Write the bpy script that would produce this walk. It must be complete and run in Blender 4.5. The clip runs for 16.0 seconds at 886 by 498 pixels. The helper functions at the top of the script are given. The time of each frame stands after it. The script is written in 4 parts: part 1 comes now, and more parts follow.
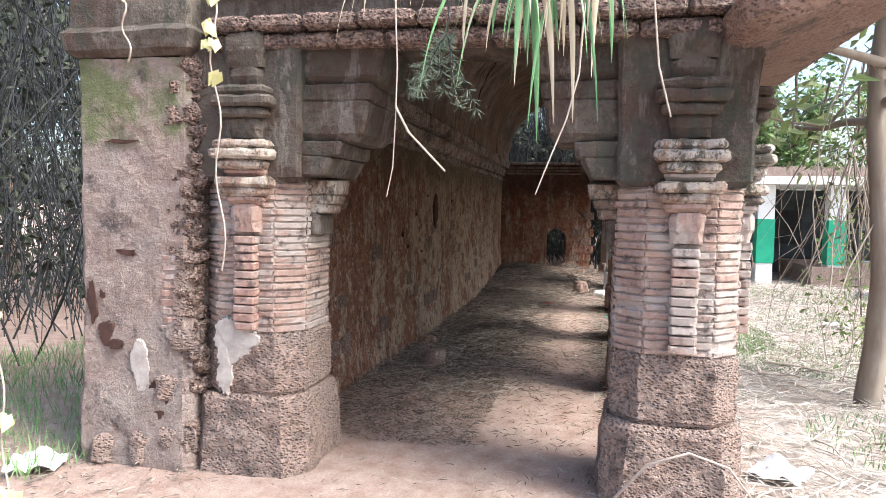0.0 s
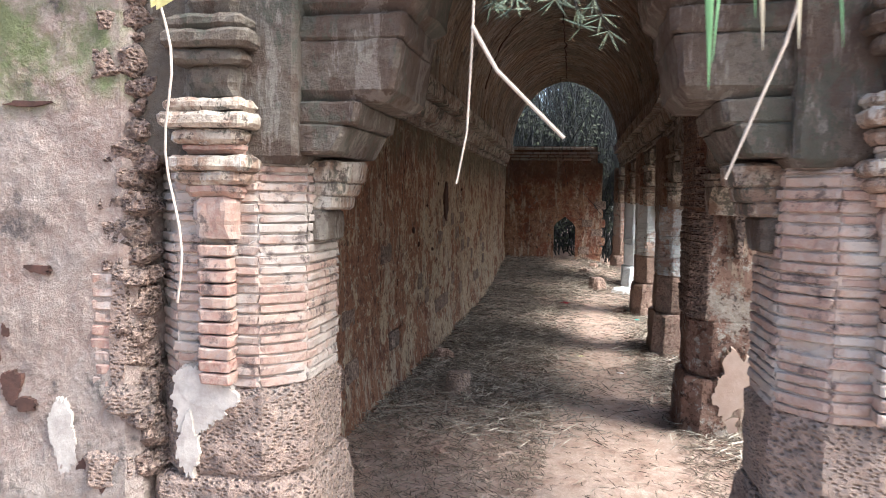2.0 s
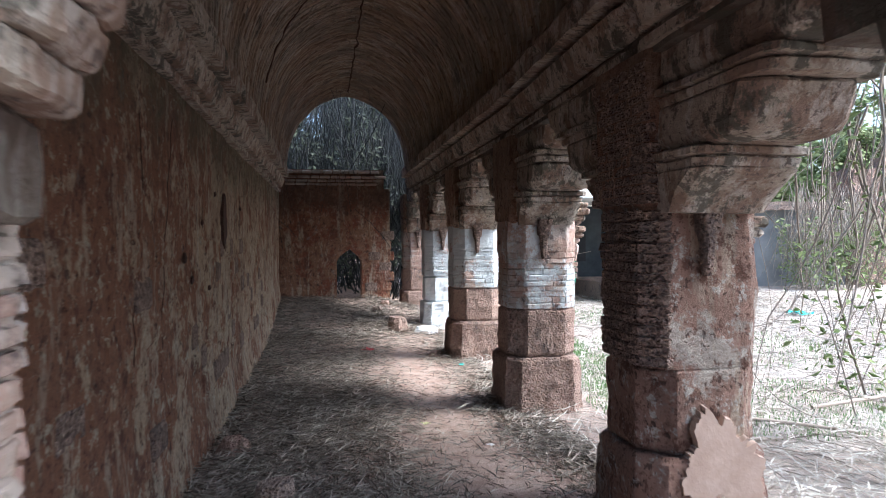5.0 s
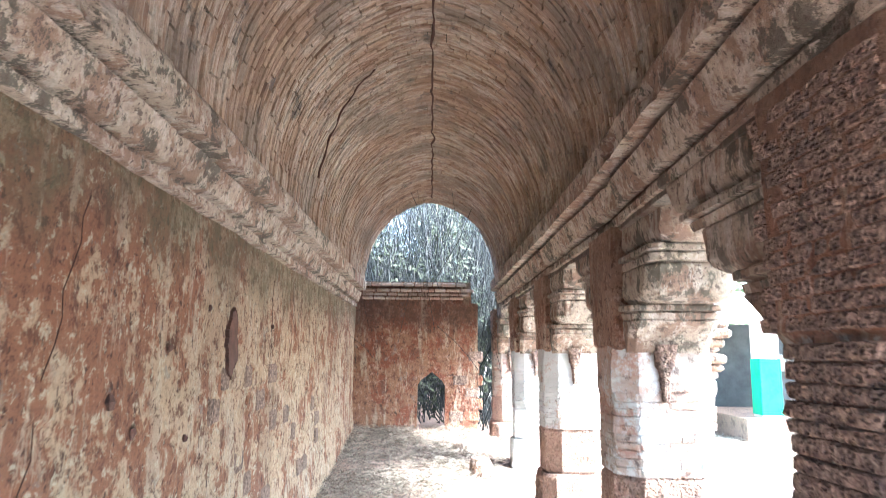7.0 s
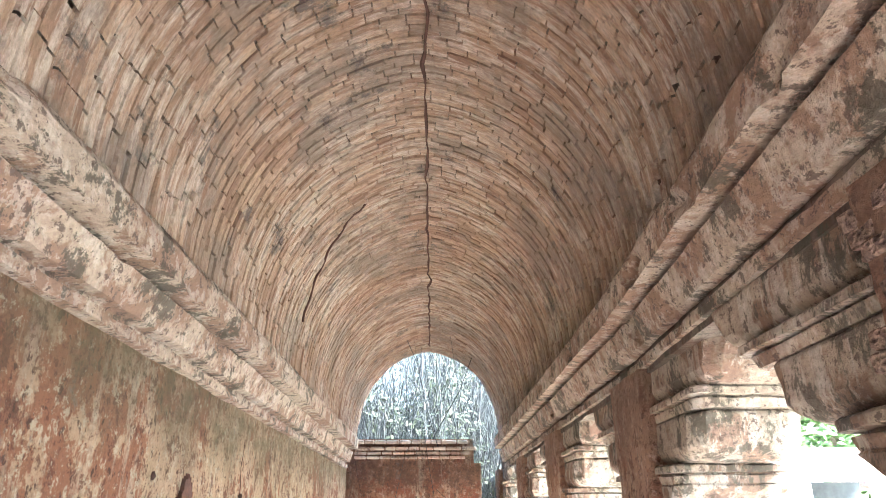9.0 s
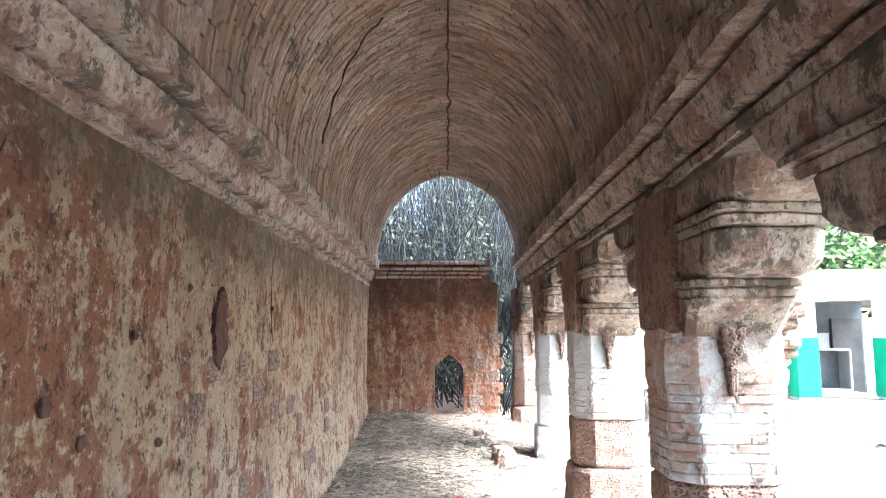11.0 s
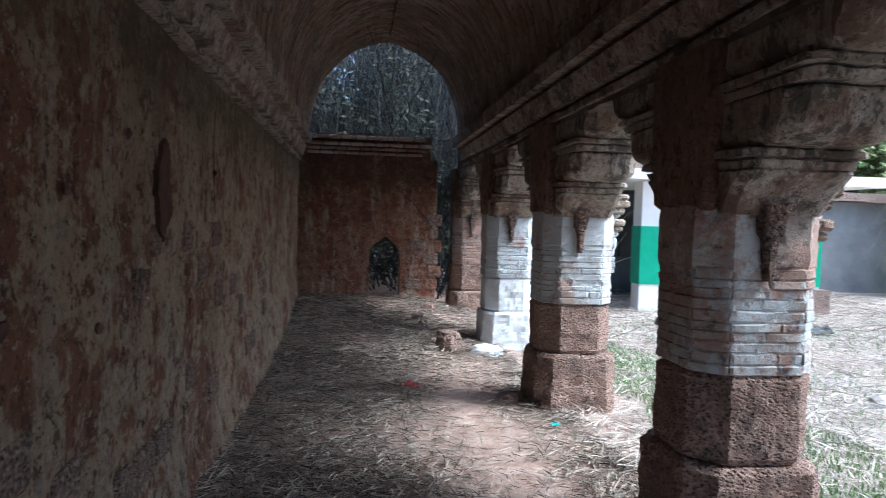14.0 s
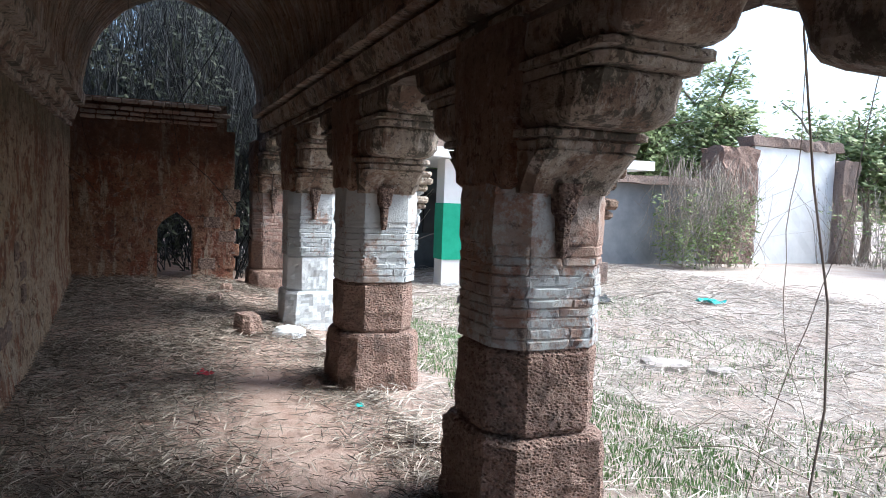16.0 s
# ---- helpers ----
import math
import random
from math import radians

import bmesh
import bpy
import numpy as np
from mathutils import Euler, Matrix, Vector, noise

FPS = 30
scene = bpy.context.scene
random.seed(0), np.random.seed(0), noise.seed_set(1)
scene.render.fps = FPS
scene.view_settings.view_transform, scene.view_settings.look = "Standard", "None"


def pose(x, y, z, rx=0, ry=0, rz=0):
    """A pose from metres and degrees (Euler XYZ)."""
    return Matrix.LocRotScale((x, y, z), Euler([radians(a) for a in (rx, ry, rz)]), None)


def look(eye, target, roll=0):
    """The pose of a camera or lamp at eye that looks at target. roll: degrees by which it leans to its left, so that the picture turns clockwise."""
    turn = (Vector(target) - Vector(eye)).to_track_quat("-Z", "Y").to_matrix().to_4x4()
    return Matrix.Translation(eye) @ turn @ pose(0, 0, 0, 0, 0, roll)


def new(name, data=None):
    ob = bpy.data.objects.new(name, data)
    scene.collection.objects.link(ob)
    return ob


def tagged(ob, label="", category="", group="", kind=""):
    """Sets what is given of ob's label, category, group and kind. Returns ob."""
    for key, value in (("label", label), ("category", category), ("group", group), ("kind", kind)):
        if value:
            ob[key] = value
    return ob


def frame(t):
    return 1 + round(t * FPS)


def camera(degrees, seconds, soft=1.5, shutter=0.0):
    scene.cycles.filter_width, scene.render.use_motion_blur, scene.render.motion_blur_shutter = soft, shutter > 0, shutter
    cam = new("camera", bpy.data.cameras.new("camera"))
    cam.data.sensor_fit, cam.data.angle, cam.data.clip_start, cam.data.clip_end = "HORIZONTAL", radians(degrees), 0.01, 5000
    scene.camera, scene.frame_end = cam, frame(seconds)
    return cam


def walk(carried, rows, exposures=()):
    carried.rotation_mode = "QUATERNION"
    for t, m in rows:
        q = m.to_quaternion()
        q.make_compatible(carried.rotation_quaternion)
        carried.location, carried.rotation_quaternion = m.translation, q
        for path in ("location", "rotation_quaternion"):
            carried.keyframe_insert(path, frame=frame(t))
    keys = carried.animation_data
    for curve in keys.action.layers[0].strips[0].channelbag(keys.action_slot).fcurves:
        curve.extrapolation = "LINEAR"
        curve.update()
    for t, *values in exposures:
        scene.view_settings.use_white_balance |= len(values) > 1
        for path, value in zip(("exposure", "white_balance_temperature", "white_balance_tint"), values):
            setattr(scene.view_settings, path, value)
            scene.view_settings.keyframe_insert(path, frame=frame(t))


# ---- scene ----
cam = camera(66.0, 16.0, soft=0.3, shutter=0.4)
PATH = [
    (0, (1.119, 0.695, 1.794), (0.7, 2.647, 1.672), 1.1),
    (0.5, (1.015, 0.991, 1.783), (0.615, 2.946, 1.649), 1.2),
    (1, (0.925, 1.322, 1.804), (0.527, 3.277, 1.669), 1.0),
    (1.5, (0.699, 1.723, 1.787), (0.296, 3.677, 1.657), 0.8),
    (2, (0.49, 1.965, 1.807), (0.117, 3.924, 1.652), 0.8),
    (2.5, (0.204, 2.405, 1.749), (-0.105, 4.376, 1.6), 1.1),
    (3, (-0.01, 2.639, 1.801), (-0.156, 4.63, 1.681), 1.4),
    (3.5, (-0.223, 2.844, 1.753), (-0.125, 4.84, 1.67), -0.1),
    (3.7, (-0.26, 2.927, 1.739), (-0.105, 4.917, 1.62), -0.3),
    (5.8, (0.009, 4.819, 1.522), (0.372, 6.782, 1.645), -0.3),
    (6, (0.095, 4.978, 1.533), (0.359, 6.953, 1.704), -0.1),
    (6.5, (0.249, 5.315, 1.643), (0.307, 7.301, 1.878), 0.4),
    (7, (0.291, 5.633, 1.676), (0.321, 7.609, 1.982), 0.5),
    (7.5, (0.26, 5.943, 1.725), (0.313, 7.876, 2.236), 0.3),
    (8, (0.321, 6.17, 1.73), (0.409, 8.029, 2.461), 1.0),
    (8.2, (0.35, 6.239, 1.744), (0.428, 8.092, 2.493), 0.7),
    (10.3, (0.262, 6.285, 1.74), (0.247, 8.22, 2.245), -0.0),
    (10.5, (0.261, 6.298, 1.727), (0.246, 8.256, 2.135), 0.1),
    (11, (0.272, 6.318, 1.708), (0.257, 8.302, 1.956), 0.1),
    (11.5, (0.26, 6.35, 1.7), (0.247, 8.341, 1.882), 0.2),
    (12, (0.195, 6.385, 1.683), (0.181, 8.381, 1.821), 0.4),
    (12.5, (0.117, 6.48, 1.642), (0.116, 8.477, 1.756), 0.4),
    (13, (0.08, 6.736, 1.633), (0.1, 8.735, 1.667), 0.7),
    (13.5, (-0.029, 6.888, 1.62), (0.04, 8.886, 1.547), 1.3),
    (14, (-0.156, 6.974, 1.627), (0.094, 8.956, 1.547), 1.6),
    (14.5, (-0.221, 6.998, 1.636), (0.257, 8.937, 1.538), 1.7),
    (15, (-0.206, 7.05, 1.617), (0.459, 8.933, 1.516), 2.2),
    (15.5, (-0.114, 7.106, 1.615), (0.63, 8.959, 1.501), 2.3),
    (16, (-0.08, 7.151, 1.633), (0.713, 8.982, 1.501), 2.1),
]
EXPOSURES = [(0, 1.58, 6100, 8), (1.5, 1.85, 6000, 5), (2.0, 1.95, 6000, 5), (2.6, 2.1, 5800, 6), (3.2, 2.05, 5750, 6), (3.7, 1.75, 5700, 6), (5.8, 1.8, 5350, 4), (6.5, 3.85, 5450, 1), (7.0, 4.7, 5450, 0),
             (8.2, 5.4, 5650, -4), (10.3, 5.0, 5550, 0), (11.0, 4.05, 5500, 1), (11.5, 3.45, 5500, 4), (12.5, 2.45, 5400, 4), (13.5, 1.7, 5200, 4),
             (14.5, 1.3, 5200, 4), (16.0, 1.38, 5600, 5)]
walk(cam, [(t, look(eye, target, roll)) for t, eye, target, roll in PATH], EXPOSURES)


# ---- light ----
world = bpy.data.worlds.new("sky_world")
scene.world = world
world.use_nodes = True
wn = world.node_tree.nodes
sky = wn.new("ShaderNodeTexSky")
sky.sky_type, sky.sun_disc = "NISHITA", False
sky.sun_elevation, sky.sun_rotation = radians(49), radians(105)
sky.air_density, sky.dust_density = 1.0, 4.0
wn["Background"].inputs["Strength"].default_value = 0.15
world.node_tree.links.new(sky.outputs[0], wn["Background"].inputs["Color"])
sun = new("sun", bpy.data.lights.new("sun", "SUN"))
sun.data.energy, sun.data.angle, sun.data.color = 2.4, radians(22), (1.0, 0.96, 0.9)
sun.matrix_world = look((11, -3, 13), (0, 0, 0))


# ---- materials ----
class Nodes:
    """A small builder of node materials in world space."""

    def __init__(self, name, rough=0.9, grey=0.3):
        self.grey = grey
        self.mat = bpy.data.materials.new(name)
        self.mat.use_nodes = True
        self.tree = self.mat.node_tree
        self.bsdf = self.tree.nodes["Principled BSDF"]
        self.bsdf.inputs["Roughness"].default_value = rough
        self.bsdf.inputs["Specular IOR Level"].default_value = 0.25
        self.pos = self.tree.nodes.new("ShaderNodeNewGeometry").outputs["Position"]

    def link(self, a, b):
        self.tree.links.new(a, b)

    def mapped(self, scale):
        n = self.tree.nodes.new("ShaderNodeMapping")
        n.inputs["Scale"].default_value = scale
        self.link(self.pos, n.inputs["Vector"])
        return n.outputs[0]

    def noise(self, scale, detail=5, rough=0.6, stretch=(1, 1, 1), seed=0.0):
        n = self.tree.nodes.new("ShaderNodeTexNoise")
        n.noise_dimensions = "4D"
        n.inputs["W"].default_value = seed
        n.inputs["Scale"].default_value, n.inputs["Detail"].default_value, n.inputs["Roughness"].default_value = scale, detail, rough
        self.link(self.mapped(stretch), n.inputs["Vector"])
        return n.outputs["Fac"]

    def pits(self, scale, stretch=(1, 1, 1)):
        n = self.tree.nodes.new("ShaderNodeTexVoronoi")
        n.inputs["Scale"].default_value = scale
        self.link(self.mapped(stretch), n.inputs["Vector"])
        return n.outputs["Distance"]

    def ramp(self, fac, lo, hi, a=0.0, b=1.0):
        n = self.tree.nodes.new("ShaderNodeMapRange")
        for i, v in enumerate((lo, hi, a, b)):
            n.inputs[i + 1].default_value = v
        self.link(fac, n.inputs[0])
        return n.outputs[0]

    def math(self, op, a, b):
        n = self.tree.nodes.new("ShaderNodeMath")
        n.operation = op
        for k, v in enumerate((a, b)):
            if isinstance(v, (int, float)):
                n.inputs[k].default_value = v
            else:
                self.link(v, n.inputs[k])
        return n.outputs[0]

    def mix(self, fac, a, b):
        n = self.tree.nodes.new("ShaderNodeMix")
        n.data_type = "RGBA"
        for k, v in ((0, fac), (6, a), (7, b)):
            if isinstance(v, (tuple, float, int)):
                n.inputs[k].default_value = (*self.tone(v), 1) if isinstance(v, tuple) else v
            else:
                self.link(v, n.inputs[k])
        return n.outputs[2]

    def tone(self, c):
        """Weathering greys the strong pigment of masonry and soil."""
        g = 0.35 * c[0] + 0.45 * c[1] + 0.2 * c[2]
        return tuple(v * (1 - self.grey) + g * self.grey for v in c)

    def random(self):
        return self.tree.nodes.new("ShaderNodeObjectInfo").outputs["Random"]

    def island(self):
        return self.tree.nodes.new("ShaderNodeNewGeometry").outputs["Random Per Island"]

    def height(self):
        n = self.tree.nodes.new("ShaderNodeSeparateXYZ")
        self.link(self.pos, n.inputs[0])
        return n.outputs

    def done(self, colour, relief=None, strength=0.5, depth=0.02):
        self.link(colour, self.bsdf.inputs["Base Color"])
        if relief is not None:
            b = self.tree.nodes.new("ShaderNodeBump")
            b.inputs["Strength"].default_value, b.inputs["Distance"].default_value = strength, depth
            self.link(relief, b.inputs["Height"])
            self.link(b.outputs[0], self.bsdf.inputs["Normal"])
        return self.mat


def laterite(name, a, b, dark=0.38):
    n = Nodes(name, 0.95)
    big, fine = n.noise(2.2, 6, 0.65), n.noise(38, 6, 0.7)
    hole = n.ramp(n.pits(42, (1, 1, 1.5)), 0.08, 0.5)
    col = n.mix(n.ramp(big, 0.3, 0.7), a, b)
    col = n.mix(n.ramp(fine, 0.42, 0.62), col, (0.44, 0.28, 0.20))
    col = n.mix(n.ramp(n.math("MULTIPLY", hole, fine), 0.05, 0.3, dark, 0.0), col, (0.07, 0.04, 0.035))
    col = n.mix(n.ramp(n.noise(4.5, 6, 0.7, seed=3.0), 0.53, 0.64, 0.0, 0.7), col, (0.12, 0.09, 0.08))
    return n.done(col, n.math("ADD", hole, fine), 1.0, 0.035)


def brick_material(name, paint, tint):
    """Thin weathered brick with lime and, by its paint share, old whitewash."""
    n = Nodes(name, 0.93)
    r, big, fine = n.ramp(n.random(), 0.0, 1.0, 0.15, 0.75), n.noise(2.6, 6, 0.65), n.noise(30, 6, 0.7)
    col = n.mix(r, tint, (0.40, 0.26, 0.19))
    col = n.mix(n.ramp(fine, 0.42, 0.62, 0.0, 0.6), col, (0.42, 0.32, 0.25))
    col = n.mix(n.ramp(n.math("ADD", big, n.math("MULTIPLY", r, 0.15)), 0.54, 0.62, 0.0, 0.7), col, (0.37, 0.325, 0.285))
    col = n.mix(n.ramp(n.noise(9, 7, 0.75, seed=5.0), 0.54, 0.62, 0.0, 0.85), col, (0.085, 0.06, 0.055))
    if paint > 0:
        cover = n.ramp(n.math("ADD", n.noise(3.2, 7, 0.75, seed=9.0), n.math("MULTIPLY", fine, 0.25)), 1.0 - paint * 0.6, 1.08 - paint * 0.6)
        col = n.mix(cover, col, n.mix(n.noise(5, 4, 0.6, seed=2.0), (0.56, 0.585, 0.59), (0.33, 0.375, 0.40)))
    return n.done(col, n.math("ADD", fine, n.math("MULTIPLY", n.noise(90, 3), 0.5)), 0.7, 0.012)


def plaster(name, pale, red, dark):
    """Old lime plaster on the vaulted hall: washed streaks, fallen patches, damp."""
    n = Nodes(name, 0.92, 0.1)
    h = n.height()[2]
    streak = n.noise(3.4, 8, 0.72, (1.8, 1.8, 0.3))
    patch = n.noise(2.2, 9, 0.74, seed=4.0)
    fine = n.noise(30, 7, 0.75)
    spots = n.noise(8, 8, 0.78, (1, 1, 0.75), seed=7.0)
    flecks = n.noise(21, 5, 0.7, (1, 1, 0.7), seed=17.0)
    col = n.mix(n.ramp(n.math("ADD", patch, n.ramp(n.height()[1], 6.5, 10.5, -0.10, 0.0)), 0.455, 0.485), red, pale)
    col = n.mix(n.ramp(streak, 0.53, 0.60, 0.0, 0.7), col, (0.58, 0.48, 0.36))
    col = n.mix(n.ramp(n.noise(1.1, 6, 0.65, (1, 1, 0.5), seed=31.0), 0.54, 0.62, 0.0, 0.4), col, (0.20, 0.10, 0.07))
    col = n.mix(n.ramp(spots, 0.55, 0.568, 0.0, 0.85), col, (0.17, 0.075, 0.05))
    col = n.mix(n.ramp(flecks, 0.585, 0.605, 0.0, 0.85), col, (0.09, 0.05, 0.04))
    col = n.mix(n.ramp(n.noise(6, 7, 0.72, seed=12.0), 0.60, 0.66, 0.0, 0.6), col, (0.26, 0.26, 0.25))
    chips = n.noise(13, 10, 0.8, seed=51.0)
    col = n.mix(n.ramp(chips, 0.555, 0.575, 0.0, 0.8), col, tuple(min(0.62, 0.14 + 1.05 * c) for c in pale))
    col = n.mix(n.ramp(chips, 0.435, 0.415, 0.0, 0.75), col, (0.13, 0.06, 0.042))
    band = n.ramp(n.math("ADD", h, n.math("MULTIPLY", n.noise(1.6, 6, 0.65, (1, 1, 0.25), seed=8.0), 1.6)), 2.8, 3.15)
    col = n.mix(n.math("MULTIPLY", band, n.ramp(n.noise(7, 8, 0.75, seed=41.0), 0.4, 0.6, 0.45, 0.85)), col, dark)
    col = n.mix(n.ramp(fine, 0.38, 0.5, 0.45, 0.0), col, (0.10, 0.06, 0.045))
    relief = n.math("ADD", n.math("MULTIPLY", n.ramp(spots, 0.54, 0.62), -1.5), n.math("ADD", fine, n.math("MULTIPLY", n.ramp(patch, 0.45, 0.55), 0.8)))
    relief = n.math("ADD", relief, n.ramp(chips, 0.40, 0.60))
    relief = n.math("ADD", relief, n.math("MULTIPLY", n.ramp(flecks, 0.58, 0.66), -1.0))
    return n.done(col, relief, 0.9, 0.03)


LATERITE = laterite("laterite_red", (0.30, 0.145, 0.10), (0.40, 0.23, 0.16))
LATERITE_DARK = laterite("laterite_dark_brown", (0.10, 0.06, 0.05), (0.19, 0.11, 0.085), 0.6)
LATERITE_GREY = laterite("laterite_weathered", (0.33, 0.20, 0.15), (0.30, 0.235, 0.20), 0.42)
BRICK_RED = brick_material("brick_red_weathered", 0.0, (0.32, 0.125, 0.085))
BRICK_LIME = brick_material("brick_limed", 0.62, (0.33, 0.15, 0.10))
BRICK_FRONT = brick_material("brick_pale_worn", 0.13, (0.30, 0.15, 0.11))
BRICK_WHITE = brick_material("brick_whitewashed", 0.76, (0.33, 0.18, 0.13))
MORTAR = brick_material("old_lime_mortar", 0.2, (0.34, 0.25, 0.20))
BRICK_DARK = brick_material("brick_dark_damp", 0.0, (0.17, 0.09, 0.07))
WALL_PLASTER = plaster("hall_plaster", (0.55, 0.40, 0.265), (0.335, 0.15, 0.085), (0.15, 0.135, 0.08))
END_PLASTER = plaster("end_wall_plaster", (0.33, 0.165, 0.095), (0.27, 0.09, 0.048), (0.10, 0.055, 0.04))
PILASTER = plaster("pilaster_plaster", (0.40, 0.25, 0.175), (0.31, 0.155, 0.10), (0.22, 0.14, 0.10))


def corbel_material(name, lime, tone=1.0, run=0.25):
    n = Nodes(name, 0.93)
    big, fine = n.noise(3.0, 7, 0.68), n.noise(30, 6, 0.7)
    wash = n.noise(4 if run < 1 else 7, 8, 0.75, (1.5, 1.5, 1.5 * run) if run >= 1 else (1.5, 1.5, run), seed=2.0)
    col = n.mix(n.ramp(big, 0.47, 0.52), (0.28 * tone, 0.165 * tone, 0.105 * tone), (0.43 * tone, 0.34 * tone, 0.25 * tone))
    col = n.mix(n.ramp(wash, 0.52, 0.55, 0.0, lime), col, (0.55, 0.51, 0.45))
    col = n.mix(n.ramp(n.noise(4.2, 8, 0.78, (1, 1, 0.5 if run < 1 else 1.0), seed=6.0), 0.53, 0.565, 0.0, 0.85), col, (0.06, 0.065, 0.045))
    col = n.mix(n.ramp(n.noise(19, 6, 0.75, seed=16.0), 0.56, 0.585, 0.0, 0.8), col, (0.08, 0.055, 0.045))
    col = n.mix(n.ramp(fine, 0.35, 0.62, 0.45, 0.0), col, (0.10, 0.07, 0.055))
    return n.done(col, n.math("ADD", fine, n.math("MULTIPLY", big, 2.0)), 0.85, 0.03)


CORBEL = corbel_material("corbel_stone", 0.45, 0.85)
CORNICE = corbel_material("worn_cornice_plaster", 0.4, 0.95, 1.0)
CAP = corbel_material("worn_pale_cap", 0.75, 1.25)
SHAFT_PLASTER = plaster("shaft_plaster", (0.50, 0.42, 0.36), (0.38, 0.22, 0.165), (0.2, 0.16, 0.13))
# Overhang shade at the entrance head is put into these low corbel tones.
CORBEL_DARK = corbel_material("corbel_shaded_plaster", 0.08, 0.33)
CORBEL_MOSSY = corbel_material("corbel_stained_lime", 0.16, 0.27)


def pier_material():
    n = Nodes("pier_rubble_plaster", 0.95)
    h = n.height()[2]
    big, fine = n.noise(2.5, 7, 0.7), n.noise(36, 6, 0.72)
    col = n.mix(n.ramp(big, 0.35, 0.65), (0.27, 0.155, 0.115), (0.33, 0.255, 0.21))
    col = n.mix(n.ramp(fine, 0.45, 0.62, 0.0, 0.5), col, (0.42, 0.34, 0.285))
    col = n.mix(n.ramp(n.noise(4.2, 6, 0.75, seed=3.0), 0.55, 0.65, 0.0, 0.85), col, (0.06, 0.05, 0.05))
    moss = n.math("MULTIPLY", n.ramp(n.math("ADD", h, n.math("MULTIPLY", big, 0.4)), 2.33, 2.42), n.ramp(n.noise(2.6, 6, 0.7, seed=21.0), 0.42, 0.55))
    col = n.mix(n.math("MULTIPLY", moss, 0.9), col, (0.13, 0.16, 0.04))
    return n.done(col, n.math("ADD", fine, n.math("MULTIPLY", big, 2.0)), 0.9, 0.03)


PIER = pier_material()


def vault_material():
    n = Nodes("vault_brick_lining", 0.93, 0.36)
    r, big, fine = n.island(), n.noise(1.5, 7, 0.7), n.noise(24, 6, 0.7, (1, 2.5, 1))
    along = n.noise(5, 7, 0.75, (0.5, 3.0, 0.5), seed=3.0)
    col = n.mix(r, (0.24, 0.12, 0.062), (0.44, 0.28, 0.155))
    col = n.mix(n.math("MULTIPLY", n.ramp(along, 0.46, 0.58, 0.0, 0.9), n.ramp(n.noise(1.2, 5, 0.6, seed=23.0), 0.40, 0.52, 0.1, 0.95)), col, (0.56, 0.48, 0.38))
    col = n.mix(n.ramp(big, 0.49, 0.58, 0.0, 0.7), col, (0.22, 0.18, 0.14))
    col = n.mix(n.ramp(n.noise(2.3, 8, 0.75, seed=11.0), 0.57, 0.64, 0.0, 0.85), col, (0.085, 0.085, 0.085))
    col = n.mix(n.ramp(fine, 0.35, 0.6, 0.5, 0.0), col, (0.11, 0.065, 0.045))
    return n.done(col, n.math("ADD", fine, along), 0.85, 0.03)


VAULT = vault_material()


def soil_material():
    n = Nodes("red_soil", 0.97, 0.28)
    x = n.height()[0]
    big, mid, fine = n.noise(0.9, 7, 0.65), n.noise(6, 7, 0.7, seed=2.0), n.noise(60, 5, 0.7)
    col = n.mix(n.ramp(mid, 0.35, 0.65), (0.44, 0.25, 0.175), (0.64, 0.45, 0.35))
    yard = n.ramp(n.math("ADD", x, n.math("MULTIPLY", big, 1.5)), 2.3, 3.6)
    col = n.mix(n.math("MULTIPLY", yard, 0.8), col, n.mix(n.ramp(big, 0.4, 0.6), (0.62, 0.56, 0.48), (0.55, 0.43, 0.34)))
    col = n.mix(n.ramp(fine, 0.4, 0.7, 0.35, 0.0), col, (0.10, 0.065, 0.05))
    return n.done(col, n.math("ADD", mid, fine), 0.8, 0.03)


SOIL = soil_material()


def plain(name, a, b, scale=8, rough=0.8, stretch=(1, 1, 1), by_island=False, relief=0.3):
    n = Nodes(name, rough, 0.0)
    f = n.ramp(n.noise(scale, 5, 0.65, stretch), 0.3, 0.7)
    col = n.mix(f, a, b)
    if by_island:
        col = n.mix(n.island(), a, b)
        col = n.mix(n.ramp(n.noise(scale, 4), 0.4, 0.7, 0.0, 0.4), col, tuple(0.5 * c for c in a))
    return n.done(col, n.noise(scale * 6, 4, 0.6, stretch), relief, 0.01)


YARD_STRAW = plain("pale_yard_straw", (0.22, 0.18, 0.145), (0.80, 0.76, 0.68), 3, 0.85, by_island=True)
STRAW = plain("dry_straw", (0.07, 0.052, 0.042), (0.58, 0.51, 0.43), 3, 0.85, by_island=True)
LEAF_CRUMB = plain("crumbled_leaves", (0.07, 0.045, 0.035), (0.36, 0.29, 0.23), 3, 0.9, by_island=True)
TWIG = plain("dead_twigs", (0.23, 0.185, 0.15), (0.48, 0.42, 0.36), 5, 0.85, by_island=True)
# Twigs kept very dark: the gloom inside the thickets is in their colour.
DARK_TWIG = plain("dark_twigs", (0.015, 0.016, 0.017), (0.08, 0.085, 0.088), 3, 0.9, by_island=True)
LEAF = plain("green_leaves", (0.055, 0.11, 0.025), (0.16, 0.24, 0.07), 3, 0.6, by_island=True)
# Darker, greyer copy of the leaves, with the thickets' shade in its colour.
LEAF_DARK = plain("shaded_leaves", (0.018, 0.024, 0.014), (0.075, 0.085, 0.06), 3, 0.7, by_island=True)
LEAF_PALE = plain("pale_leaves", (0.14, 0.20, 0.06), (0.30, 0.34, 0.15), 3, 0.6, by_island=True)
